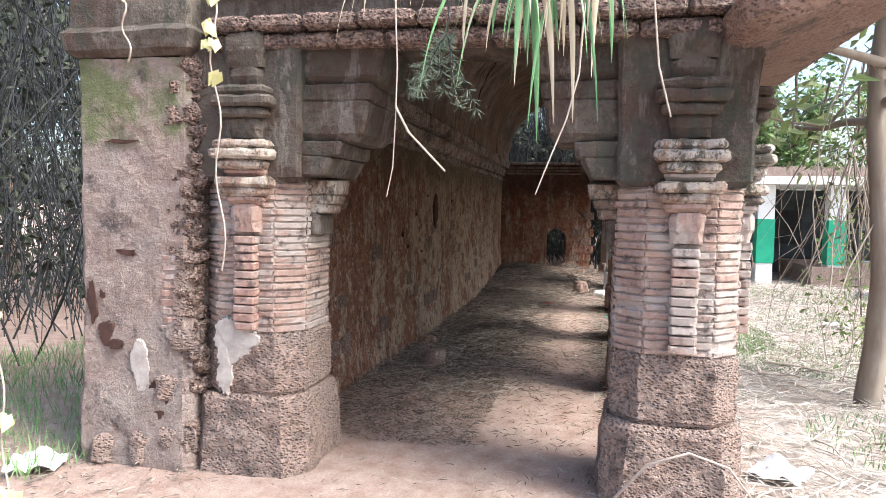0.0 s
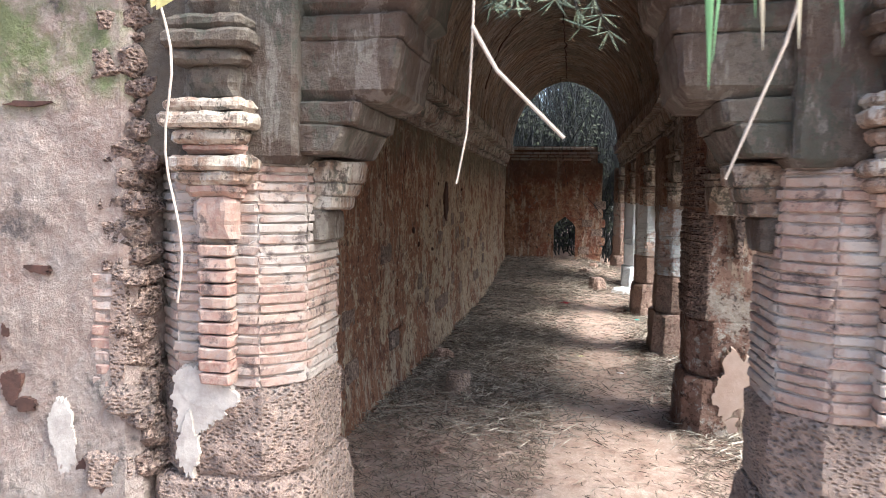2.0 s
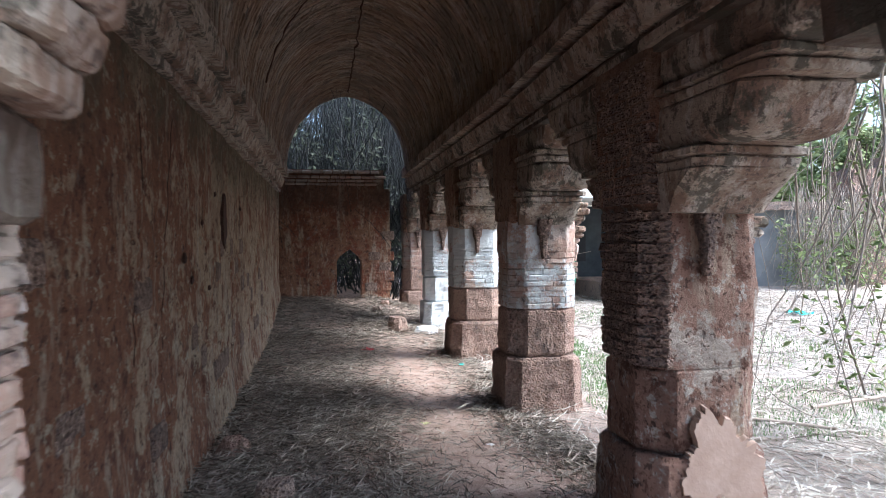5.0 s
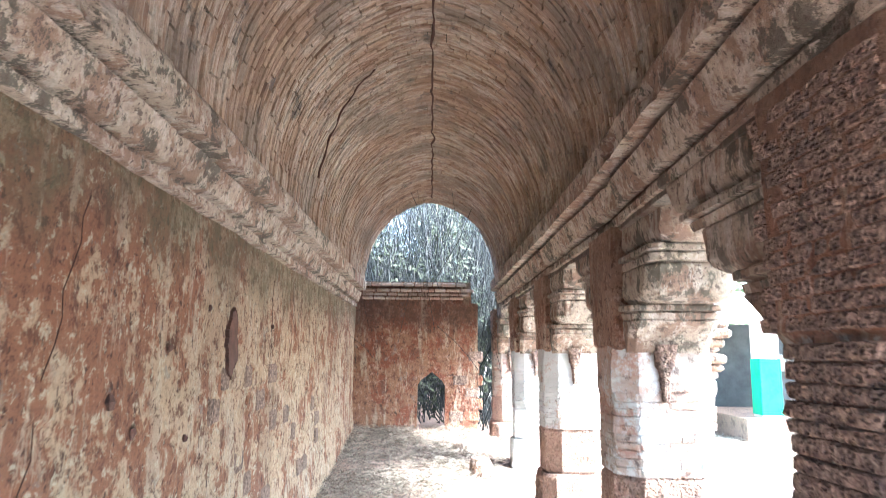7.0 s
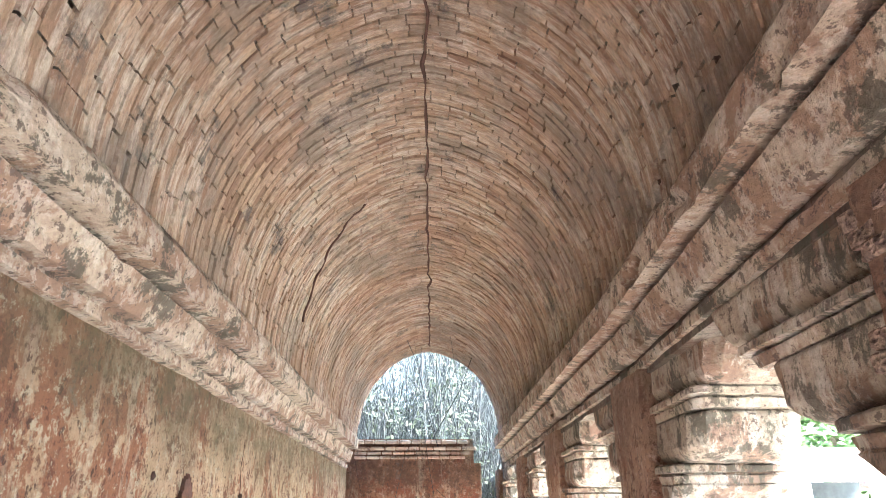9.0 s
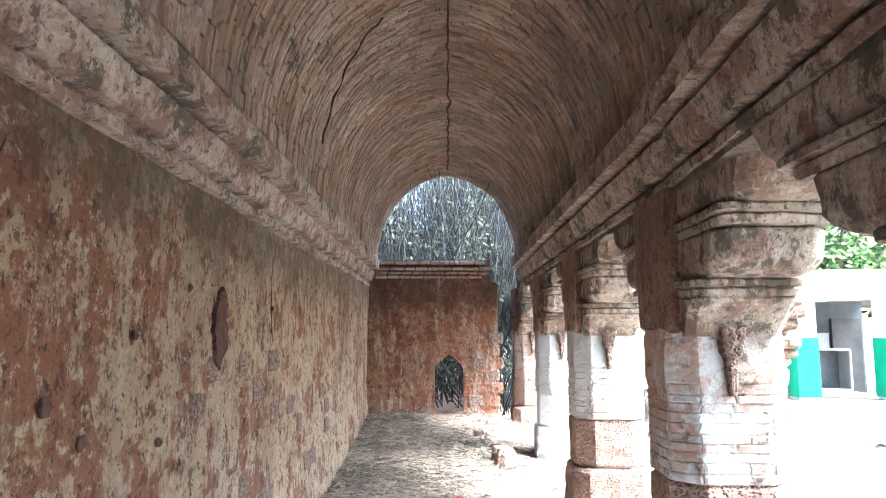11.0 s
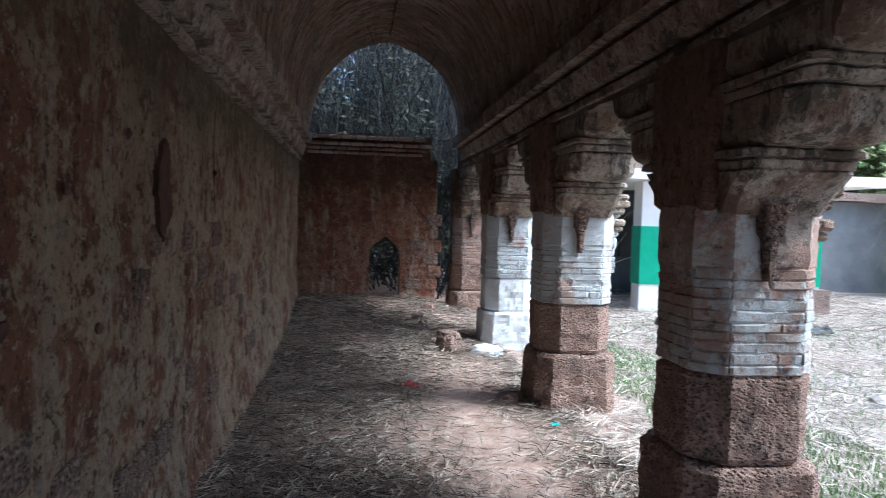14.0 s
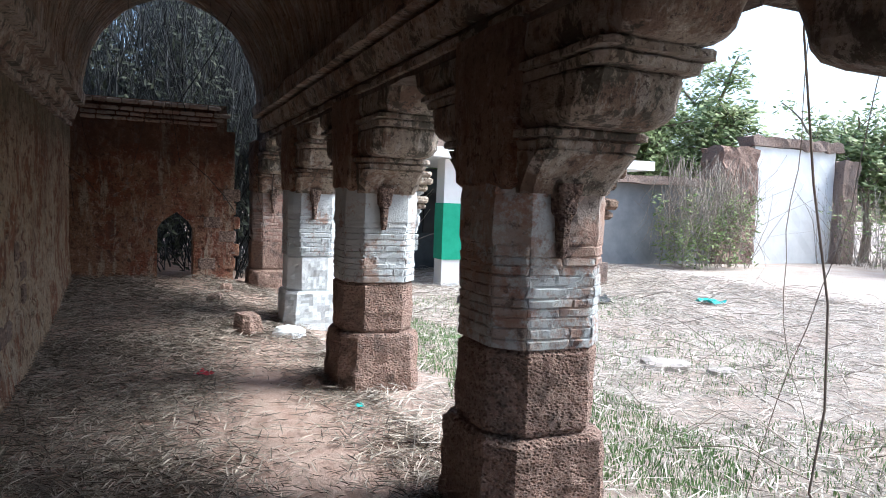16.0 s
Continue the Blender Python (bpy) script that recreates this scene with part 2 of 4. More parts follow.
GRASS = plain("grass_blades", (0.10, 0.21, 0.07), (0.30, 0.42, 0.19), 3, 0.6, by_island=True)
BLADE = plain("hanging_blade_green", (0.07, 0.19, 0.06), (0.22, 0.40, 0.20), 3, 0.45, by_island=True)
BLADE_DRY = plain("hanging_blade_dry", (0.36, 0.28, 0.17), (0.58, 0.52, 0.40), 3, 0.6, by_island=True)
YELLOW_LEAF = plain("yellowing_leaf", (0.50, 0.48, 0.18), (0.62, 0.60, 0.35), 20, 0.6)
STEM = plain("pale_stem", (0.36, 0.29, 0.24), (0.52, 0.44, 0.37), 20, 0.8)
BARK = plain("grey_bark", (0.22, 0.17, 0.13), (0.34, 0.29, 0.24), 9, 0.9, (1, 1, 0.3))
WHITE_WALL = plain("white_limewash", (0.74, 0.74, 0.72), (0.84, 0.84, 0.83), 2, 0.9)
GREY_WALL = plain("grey_render", (0.20, 0.21, 0.22), (0.30, 0.31, 0.32), 2, 0.9)
GREEN_PAINT = plain("green_paint", (0.02, 0.30, 0.17), (0.04, 0.38, 0.23), 4, 0.6)
# Darkness of the rooms, put into the colour of flat door and window sheets.
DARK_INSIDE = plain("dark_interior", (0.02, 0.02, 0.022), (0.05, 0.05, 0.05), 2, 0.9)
TIN = plain("dark_tin", (0.05, 0.055, 0.06), (0.11, 0.12, 0.13), 3, 0.5)
RED_CLOTH = plain("red_cloth", (0.45, 0.02, 0.04), (0.55, 0.05, 0.07), 20, 0.8)
TEAL_PLASTIC = plain("teal_plastic", (0.02, 0.40, 0.38), (0.05, 0.50, 0.46), 20, 0.4)
PALE_PLASTIC = plain("pale_plastic", (0.62, 0.62, 0.62), (0.78, 0.78, 0.78), 20, 0.4)
LIME_PATCH = plain("old_lime_plaster", (0.30, 0.26, 0.235), (0.52, 0.475, 0.43), 14, 0.95)
PINK_PLASTER = plain("pinkish_plaster", (0.32, 0.225, 0.18), (0.43, 0.325, 0.27), 7, 0.95)
# House wall grey with the shade under its roof put into the colour.
SHADED_WALL = plain("shaded_wall_grey", (0.03, 0.036, 0.042), (0.075, 0.085, 0.092), 2, 0.9)
# Shade inside holes and cracks, put into the colour of surface pieces.
DARK_HOLE = plain("bare_dark_hollow", (0.035, 0.022, 0.018), (0.10, 0.05, 0.04), 12, 0.97)
WHITE_STONE = plain("limed_stone", (0.60, 0.62, 0.63), (0.72, 0.75, 0.76), 7, 0.9)


# ---- shape helpers ----
def mesh_from(name, verts, faces, material, smooth=False):
    me = bpy.data.meshes.new(name)
    me.from_pydata(verts, [], faces)
    me.materials.append(material)
    if smooth:
        me.polygons.foreach_set("use_smooth", [True] * len(me.polygons))
    me.update()
    return me


def piece(name, me, parent=None, m=None, label=""):
    ob = new(name, me)
    if parent is not None:
        ob.parent = parent
    if m is not None:
        ob.matrix_basis = m
    if label:
        tagged(ob, label)
    return ob


def thing(name, label, category, group="", kind="", at=(0, 0, 0)):
    ob = new(name)
    ob.location = at
    return tagged(ob, label, category, group, kind)


def ring(hx, hy, c, step):
    """Points round a rectangle with cut corners, counter-clockwise."""
    c = min(c, hx * 0.98, hy * 0.98)
    cs = [(hx, -hy + c), (hx, hy - c), (hx - c, hy), (-hx + c, hy), (-hx, hy - c), (-hx, -hy + c), (-hx + c, -hy), (hx - c, -hy)]
    pts = []
    for k in range(8):
        (x0, y0), (x1, y1) = cs[k], cs[(k + 1) % 8]
        n = step[k % 2]
        pts += [(x0 + (x1 - x0) * i / n, y0 + (y1 - y0) * i / n) for i in range(n)]
    return pts


def rough(name, levels, material, amp=0.012, grain=9.0, seed=0, n=(8, 3), dz=0.05, offset=(0, 0), smooth=False):
    """A rough-faced block: levels are (z, half x, half y, cut corner), lofted and worn by noise."""
    rows = []
    for (z0, a0, b0, c0), (z1, a1, b1, c1) in zip(levels, levels[1:]):
        k = max(1, int(abs(z1 - z0) / dz))
        for i in range(k):
            f = i / k
            rows.append((z0 + (z1 - z0) * f, a0 + (a1 - a0) * f, b0 + (b1 - b0) * f, c0 + (c1 - c0) * f))
    rows.append(levels[-1])
    verts, faces = [], []
    for z, a, b, c in rows:
        for x, y in ring(a, b, c, n):
            p = Vector((x, y, z))
            d = amp * (noise.noise(p * grain + Vector((seed * 7.3, 0, 0))) + 0.6 * noise.noise(p * grain * 3 + Vector((0, seed * 3.1, 0))))
            q = Vector((x, y, 0)).normalized()
            verts.append((x + q.x * d + offset[0], y + q.y * d + offset[1], z + 0.4 * d))
    m = 4 * (n[0] + n[1])
    for r in range(len(rows) - 1):
        for i in range(m):
            j = (i + 1) % m
            faces.append((r * m + i, r * m + j, r * m + m + j, r * m + m + i))
    faces.append(tuple(range(m - 1, -1, -1)))
    faces.append(tuple(range((len(rows) - 1) * m, len(rows) * m)))
    return mesh_from(name, verts, faces, material, smooth)


def worn_box(name, sx, sy, sz, material, amp=0.01, seed=0, n=6, grain=6.0, bevel=0.02):
    """A rough box centred on x, y and standing on z = 0."""
    b = min(bevel, sz / 3)
    return rough(name, [(0, sx / 2 - b, sy / 2 - b, b), (b, sx / 2, sy / 2, b), (sz - b, sx / 2, sy / 2, b), (sz, sx / 2 - b, sy / 2 - b, b)],
                 material, amp, grain, seed, (n, 1), sz / 6)


def sheet(name, x0, x1, y0, y1, nx, ny, zf, material):
    verts = [(x0 + (x1 - x0) * i / nx, y0 + (y1 - y0) * j / ny, 0) for j in range(ny + 1) for i in range(nx + 1)]
    verts = [(x, y, zf(x, y)) for x, y, _ in verts]
    faces = [(j * (nx + 1) + i, j * (nx + 1) + i + 1, (j + 1) * (nx + 1) + i + 1, (j + 1) * (nx + 1) + i) for j in range(ny) for i in range(nx)]
    return mesh_from(name, verts, faces, material, True)


def slab(name, x0, x1, y0, y1, z0, z1, material, step=0.25, amp=0.012, grain=3.0, label="", parent=None):
    """A solid wall or beam between two corners, its faces gridded and slightly uneven."""
    lo, hi = Vector((x0, y0, z0)), Vector((x1, y1, z1))
    verts, faces, seen = [], [], {}

    def vert(p):
        key = tuple(round(c, 4) for c in p)
        if key not in seen:
            q = Vector(p)
            w = q + Vector((noise.noise(q * grain), noise.noise(q * grain + Vector((9, 0, 0))), noise.noise(q * grain + Vector((0, 9, 0))))) * amp
            seen[key] = len(verts)
            verts.append(tuple(w))
        return seen[key]

    n = [max(1, round((hi[k] - lo[k]) / step)) for k in range(3)]
    for axis in range(3):
        u, v = (axis + 1) % 3, (axis + 2) % 3
        for side in (0, 1):
            for i in range(n[u]):
                for j in range(n[v]):
                    quad = []
                    for a, b in ((i, j), (i + 1, j), (i + 1, j + 1), (i, j + 1)):
                        p = [0, 0, 0]
                        p[axis] = hi[axis] if side else lo[axis]
                        p[u] = lo[u] + (hi[u] - lo[u]) * a / n[u]
                        p[v] = lo[v] + (hi[v] - lo[v]) * b / n[v]
                        quad.append(vert(p))
                    faces.append(tuple(quad if side else quad[::-1]))
    return piece(name, mesh_from(name, verts, faces, material), parent, None, label)


def tubes(name, paths, material, sides=4):
    """Thin tapered stems along given paths of (point, radius), in one mesh."""
    verts, faces = [], []
    for path in paths:
        base = len(verts)
        for k, (p, r) in enumerate(path):
            p = Vector(p)
            d = (Vector(path[min(k + 1, len(path) - 1)][0]) - Vector(path[max(k - 1, 0)][0])).normalized()
            side = d.cross(Vector((0.31, 0.87, 0.38))).normalized()
            up = d.cross(side)
            for s in range(sides):
                a = 2 * math.pi * s / sides
                verts.append(tuple(p + (side * math.cos(a) + up * math.sin(a)) * r))
        for k in range(len(path) - 1):
            for s in range(sides):
                t = (s + 1) % sides
                faces.append((base + k * sides + s, base + k * sides + t, base + (k + 1) * sides + t, base + (k + 1) * sides + s))
    return mesh_from(name, verts, faces, material, True)


def flakes(name, items, material):
    """Small folded leaves or straws: (centre, length vector, width vector, fold height)."""
    verts, faces = [], []
    for c, l, w, f in items:
        b = len(verts)
        c, l, w = Vector(c), Vector(l), Vector(w)
        up = l.cross(w).normalized() * f
        verts += [tuple(c - l), tuple(c + w * 0.9 - l * 0.15 + up), tuple(c + l), tuple(c - w * 0.9 - l * 0.15 + up)]
        faces += [(b, b + 1, b + 2), (b, b + 2, b + 3)]
    return mesh_from(name, verts, faces, material)


rnd = random.Random(11)


def wander(p, d, length, r, n=7, bend=0.25, drop=0.0, end=0.35):
    """A stem that wanders from p along d."""
    p, d = Vector(p), Vector(d).normalized()
    out = []
    for k in range(n + 1):
        out.append((tuple(p), r * (1 - (1 - end) * k / n)))
        d = (d + Vector((rnd.uniform(-bend, bend), rnd.uniform(-bend, bend), rnd.uniform(-bend, bend) - drop))).normalized()
        p = p + d * (length / n)
    return out


# ---- ground ----
def ground_z(x, y):
    """Level of the trodden floor: a little high at the mouth, heaped against the end wall."""
    z = 0.11 * max(0.0, min(1.0, (9.5 - y) / 3.5))
    if -1.6 < x < 2.6 and y > 13:
        z += 0.38 * max(0.0, min(1.0, (y - 13.5) / 4.5)) ** 1.4 * max(0.0, min(1.0, (2.2 - x) / 1.4))
    z -= 0.05 * max(0.0, min(1.0, (x - 2.2) / 1.5)) if y > 4 else 0
    return z + 0.022 * noise.noise(Vector((x * 1.7, y * 1.7, 0))) + 0.012 * noise.noise(Vector((x * 6, y * 6, 3)))


def build_ground():
    xs = [-400, -120, -40, -20, -12, -8, -6] + [-5 + 0.12 * i for i in range(106)] + [8.5, 10, 12, 15, 20, 30, 60, 150, 400]
    ys = [-400, -120, -40, -15, -6, -3] + [-1.5 + 0.12 * i for i in range(185)] + [22, 24, 27, 32, 40, 70, 160, 400]
    verts = [(x, y, ground_z(x, y)) for y in ys for x in xs]
    w = len(xs)
    faces = [(j * w + i, j * w + i + 1, j * w + w + i + 1, j * w + w + i) for j in range(len(ys) - 1) for i in range(w - 1)]
    tagged(piece("ground", mesh_from("ground", verts, faces, SOIL, True)), "trodden red soil floor running out into a littered yard", "ground", kind="structure")


build_ground()

# ---- hall shell ----
WALL_X, END_Y, PILLARS = -1.1, 18.03, [(1.61, 4.95), (1.68, 7.45), (1.78, 10.28), (1.78, 13.0), (1.80, 15.72), (1.74, 18.35)]


def beam_x(y):
    """Inner face of the arcade beam along the hall."""
    return 1.26 + 0.24 * max(0.0, min(1.0, (y - 4.6) / 5.6))


def build_wall():
    """Long side wall: its inner face is a fine uneven grid, leaning out a little at the foot."""
    ys = [4.95 + 0.09 * i for i in range(150)]
    zs = [-0.1 + 0.09 * i for i in range(30)]
    verts, faces = [], []
    for y in ys:
        for z in zs:
            q = Vector((0, y, z))
            x = WALL_X + 0.10 * max(0, 0.8 - z) ** 1.5 + 0.02 * noise.noise(q * 1.5) + 0.008 * noise.noise(q * 7)
            verts.append((x, y, z))
    w = len(zs)
    faces = [(i * w + j, i * w + w + j, i * w + w + j + 1, i * w + j + 1) for i in range(len(ys) - 1) for j in range(w - 1)]
    b = len(verts)
    y0, y1, z0, z1 = ys[0], ys[-1], zs[0], zs[-1]
    verts += [(-1.95, y0, z0), (-1.95, y1, z0), (-1.95, y1, z1), (-1.95, y0, z1)]
    faces += [(b, b + 3, b + 2, b + 1), (b + 3, w - 1, len(ys) * w - 1, b + 2), (b, 0, w - 1, b + 3), (b + 1, b + 2, len(ys) * w - 1, (len(ys) - 1) * w)]
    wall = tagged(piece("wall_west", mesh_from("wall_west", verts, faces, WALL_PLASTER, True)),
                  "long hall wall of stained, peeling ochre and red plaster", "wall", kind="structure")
    return wall


WALL = build_wall()


def build_end_wall():
    """Cross wall with a small pointed opening through it; it stops short of the vault."""
    front, back = END_Y, END_Y + 0.45
    bm = bmesh.new()
    # the wall as columns either side of and above the opening
    cols = [-1.2, -0.9, -0.6, -0.3, 0.04, 0.10, 0.30, 0.48, 0.54, 0.8, 1.0, 1.12]
    low = {0.04: 1.12, 0.10: 1.22, 0.30: 1.37, 0.48: 1.22, 0.54: 1.12}

    def strip(xa, xb, za, zb, zt):
        n = 14
        grid = []
        for k in range(n + 1):
            f = k / n
            grid.append(((xa, za + (zt - za) * f), (xb, zb + (zt - zb) * f)))
        for y in (front, back):
            for k in range(n):
                (a, b), (c, d) = grid[k], grid[k + 1]
                vs = []
                for p in (a, b, d, c):
                    q = Vector((p[0], y, p[1]))
                    vs.append(bm.verts.new((q.x, y + 0.018 * noise.noise(q * 2.5) + 0.008 * noise.noise(q * 8), q.z)))
                bm.faces.new(vs if y == front else vs[::-1])
        for k in (0, n):
            (a, b) = grid[k]
            vs = [bm.verts.new((p[0], y, p[1])) for p, y in ((a, front), (a, back), (b, back), (b, front))]
            bm.faces.new(vs)

    for xa, xb in zip(cols, cols[1:]):
        inside = xa >= 0.04 and xb <= 0.54
        strip(xa, xb, low[xa] if inside else -0.1, low[xb] if inside else -0.1, 2.98 if xb < 1.1 else 2.6)
    for x, s in ((0.04, 1), (0.54, -1), (1.12, 1)):
        top = 1.12 if x < 1 else 2.6
        vs = [bm.verts.new(p) for p in ((x, front, -0.1), (x, back, -0.1), (x, back, top), (x, front, top))]
        bm.faces.new(vs)
    bmesh.ops.remove_doubles(bm, verts=bm.verts, dist=0.0005)
    bmesh.ops.recalc_face_normals(bm, faces=bm.faces)
    me = bpy.data.meshes.new("wall_north")
    bm.to_mesh(me)
    bm.free()
    me.materials.append(END_PLASTER)
    wall = tagged(piece("wall_north", me), "red plastered end wall with a small pointed opening", "wall", kind="structure")
    # string courses of thin brick near its top
    for z, out, h in ((2.66, 0.035, 0.05), (2.73, 0.02, 0.05), (2.80, 0.045, 0.055), (2.90, 0.06, 0.06)):
        x = -0.98
        while x < 0.86:
            w = rnd.uniform(0.16, 0.26)
            piece("brick", worn_box("brick", w - 0.012, 0.12, h, BRICK_DARK if rnd.random() < 0.5 else BRICK_RED, 0.006, rnd.randint(0, 99), 3, 14, 0.012), wall,
                  pose(x + w / 2, END_Y - out + 0.05 + rnd.uniform(-0.01, 0.01), z, 0, 0, rnd.uniform(-2, 2)))
            x += w
    # bare blocks where the plaster has gone, beside the opening
    for r in range(6):
        for c in range(2):
            piece("stone_block", worn_box("stone_block", 0.26, 0.1, 0.19, LATERITE_DARK if (r + c) % 3 == 0 else END_PLASTER, 0.008, r * 3 + c, 4, 8, 0.02), wall,
                  pose(0.74 + 0.28 * c + 0.06 * (r % 2), END_Y + 0.04, 0.5 + 0.21 * r))


build_end_wall()


def build_cornice(name, inner, sign, label):
    """A worn stepped string course at the springing, as one profile run along the hall."""
    corners = [(0.0, 2.50), (0.055, 2.505), (0.06, 2.555), (0.02, 2.565), (0.02, 2.59), (0.085, 2.60), (0.135, 2.75), (0.08, 2.76), (0.08, 2.79), (0.205, 2.80), (0.215, 2.94), (0.19, 2.985)]
    prof = []
    for (oa, za), (ob, zb) in zip(corners, corners[1:]):
        steps = max(1, round(math.hypot(ob - oa, zb - za) / 0.035))
        prof += [(oa + (ob - oa) * k / steps, za + (zb - za) * k / steps) for k in range(steps)]
    face = len(prof) + 1
    prof += [corners[-1], (-0.25, 3.0), (-0.25, 2.50)]
    ys = [5.1 + 0.045 * i for i in range(282)]
    verts, faces = [], []
    for y in ys:
        for k, (o, z) in enumerate(prof):
            q = Vector((sign * 4.0 + o * 1.5, y, z * 1.5))
            w = 0.006 * noise.noise(q * 2.1) + 0.004 * noise.noise(q * 9) + 0.003 * noise.noise(q * 23)
            chip = -0.16 * max(0.0, noise.noise(q * 4.3 + Vector((7, 0, 3))) - 0.32) * min(1.0, o * 9)
            verts.append((inner(y) + sign * (o + (w + chip if k < face else 0)), y, z + (0.6 * w if k < face else 0)))
    m = len(prof)
    for i in range(len(ys) - 1):
        for k in range(m):
            j = (k + 1) % m
            f = (i * m + k, i * m + j, i * m + m + j, i * m + m + k)
            faces.append(f if sign < 0 else f[::-1])
    faces += [tuple(range(m)), tuple(range((len(ys) - 1) * m, len(ys) * m))]
    tagged(piece(name, mesh_from(name, verts, faces, CORNICE)), label, "cornice", kind="structure")


build_cornice("trim_west", lambda y: WALL_X, 1, "chipped stepped plaster cornice along the wall head")
build_cornice("trim_east", lambda y: beam_x(y) + 0.03, -1, "chipped stepped plaster cornice above the arcade")


def build_vault():
    """Barrel vault of thin brick rings; every brick steps in or out a little, with a crack along the crown."""
    verts, faces = [], []
    r2 = random.Random(5)
    y = 5.1
    while y < 17.93:
        d = r2.uniform(0.045, 0.075)
        y1 = min(y + d - 0.006, 17.95)
        a = 0.0
        while a < math.pi - 1e-6:
            b = min(math.pi, a + r2.uniform(0.09, 0.2))
            if b > math.pi - 0.05:
                b = math.pi
            off = r2.uniform(-0.011, 0.011) + 0.03 * noise.noise(Vector((a * 1.2, y * 0.5, 0)))
            crown = abs((a + b) / 2 - math.pi / 2)
            base = len(verts)
            for yy, lift in ((y - 0.004, 0.03), (y, 0), (y1, 0), (y1 + 0.004, 0.03)):
                for k in range(3):
                    t = a + 0.004 + (b - a - 0.008) * k / 2
                    if crown < 0.12 and abs(t - math.pi / 2) < 0.012:
                        t += 0.02
                    cx = (WALL_X + 0.13 + beam_x(yy) - 0.12) / 2 + 0.04
                    half = (beam_x(yy) - WALL_X) / 2 - 0.12
                    x = cx - math.cos(t) * half
                    z = 2.97 + (1.42 + 0.05 * (1 - min(1, abs(t - math.pi / 2) * 2.5))) * math.sin(t) ** 0.97
                    n = Vector((-math.cos(t), 0, math.sin(t)))
                    p = Vector((x, yy, z)) + n * (off + lift)
                    verts.append(tuple(p))
            for i in range(3):
                for k in range(2):
                    q = base + i * 3 + k
                    faces.append((q, q + 3, q + 4, q + 1))
            a = b
        y += d
    tagged(piece("ceiling", mesh_from("ceiling", verts, faces, VAULT)), "barrel vault of thin weathered brick rings with a cracked crown", "ceiling", kind="structure")
    # the mass of the vault above, closing it to the sky
    vs, fs = [], []
    ys = [5.1, 8, 12, 17.95]
    for yy in ys:
        for k in range(17):
            t = math.pi * k / 16
            for rr in (0.07, 0.45):
                vs.append((0.21 - math.cos(t) * (1.14 + rr + 0.1), yy, 2.95 + 1.5 * math.sin(t) * (1 + rr * 0.7) + rr * 0.2))
    for i in range(3):
        for k in range(16):
            for s in (0, 1):
                q = i * 34 + k * 2 + s
                f = (q, q + 2, q + 36, q + 34)
                fs.append(f if s else f[::-1])
    for i in (0, 3):
        for k in range(16):
            q = i * 34 + k * 2
            fs.append((q, q + 1, q + 3, q + 2))
    tagged(piece("roof", mesh_from("roof", vs, fs, CORBEL_DARK)), "thick rubble back of the barrel vault", "roof", kind="structure")


build_vault()


def build_arcade_beam():
    """Masonry over the arcade, from the bracket heads up to the vault's springing."""
    verts, faces = [], []
    ys = [4.65 + 0.12 * i for i in range(116)]
    prof = [(0, 2.47), (0, 2.75), (0, 3.25), (0.75, 3.25), (0.75, 2.75), (0.72, 2.47), (0.35, 2.47)]
    for y in ys:
        for k, (o, z) in enumerate(prof):
            q = Vector((k, y * 2, 1))
            verts.append((beam_x(y) + o + 0.015 * noise.noise(q * 1.7), y, z + 0.015 * noise.noise(q * 2.3)))
    m = len(prof)
    for i in range(len(ys) - 1):
        for k in range(m):
            j = (k + 1) % m
            faces.append((i * m + k, i * m + m + k, i * m + m + j, i * m + j))
    faces += [tuple(range(m - 1, -1, -1)), tuple(range((len(ys) - 1) * m, len(ys) * m))]
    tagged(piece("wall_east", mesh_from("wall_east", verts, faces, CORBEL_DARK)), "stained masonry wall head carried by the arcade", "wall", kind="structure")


build_arcade_beam()

# ---- pillars ----
BRICKS = {}


def brick_mesh(material, k):
    if (material.name, k) not in BRICKS:
        b = rough("brick", [(0, 0.47, 0.46, 0.06), (0.12, 0.5, 0.5, 0.07), (0.85, 0.5, 0.5, 0.07), (1, 0.47, 0.44, 0.06)], material, 0.10, 2.6, k, (4, 1), 0.4)
        BRICKS[material.name, k] = b
    return BRICKS[material.name, k]


def brick_at(parent, x, y, z, length, depth, height, angle, material):
    ob = piece("brick", brick_mesh(material, rnd.randint(0, 11)), parent)
    ob.matrix_basis = pose(x, y, z, rnd.uniform(-1.5, 1.5), rnd.uniform(-0.8, 0.8), angle + rnd.uniform(-0.7, 0.7)) @ Matrix.Diagonal((length, depth, height, 1))
    return ob


def brick_shaft(pillar, hx, hy, cut, z0, z1, material, course=0.052, faces=range(8), gap=0.005):
    """Courses of thin bricks round a shaft with cut corners."""
    cs = [(hx, -hy + cut), (hx, hy - cut), (hx - cut, hy), (-hx + cut, hy), (-hx, hy - cut), (-hx, -hy + cut), (-hx + cut, -hy), (hx - cut, -hy)]
    z = z0
    while z < z1 - 0.02:
        h = min(course * rnd.uniform(0.85, 1.15), z1 - z)
        for k in faces:
            (xa, ya), (xb, yb) = cs[k], cs[(k + 1) % 8]
            run = math.hypot(xb - xa, yb - ya)
            parts = [0, 1] if run < 0.25 or rnd.random() < 0.35 else [0, rnd.uniform(0.3, 0.7), 1]
            ang = math.degrees(math.atan2(yb - ya, xb - xa))
            nx, ny = (yb - ya) / run, -(xb - xa) / run
            for f0, f1 in zip(parts, parts[1:]):
                f = (f0 + f1) / 2
                o = -0.037 + rnd.gauss(0, 0.003) - (0.02 if rnd.random() < 0.04 else 0)
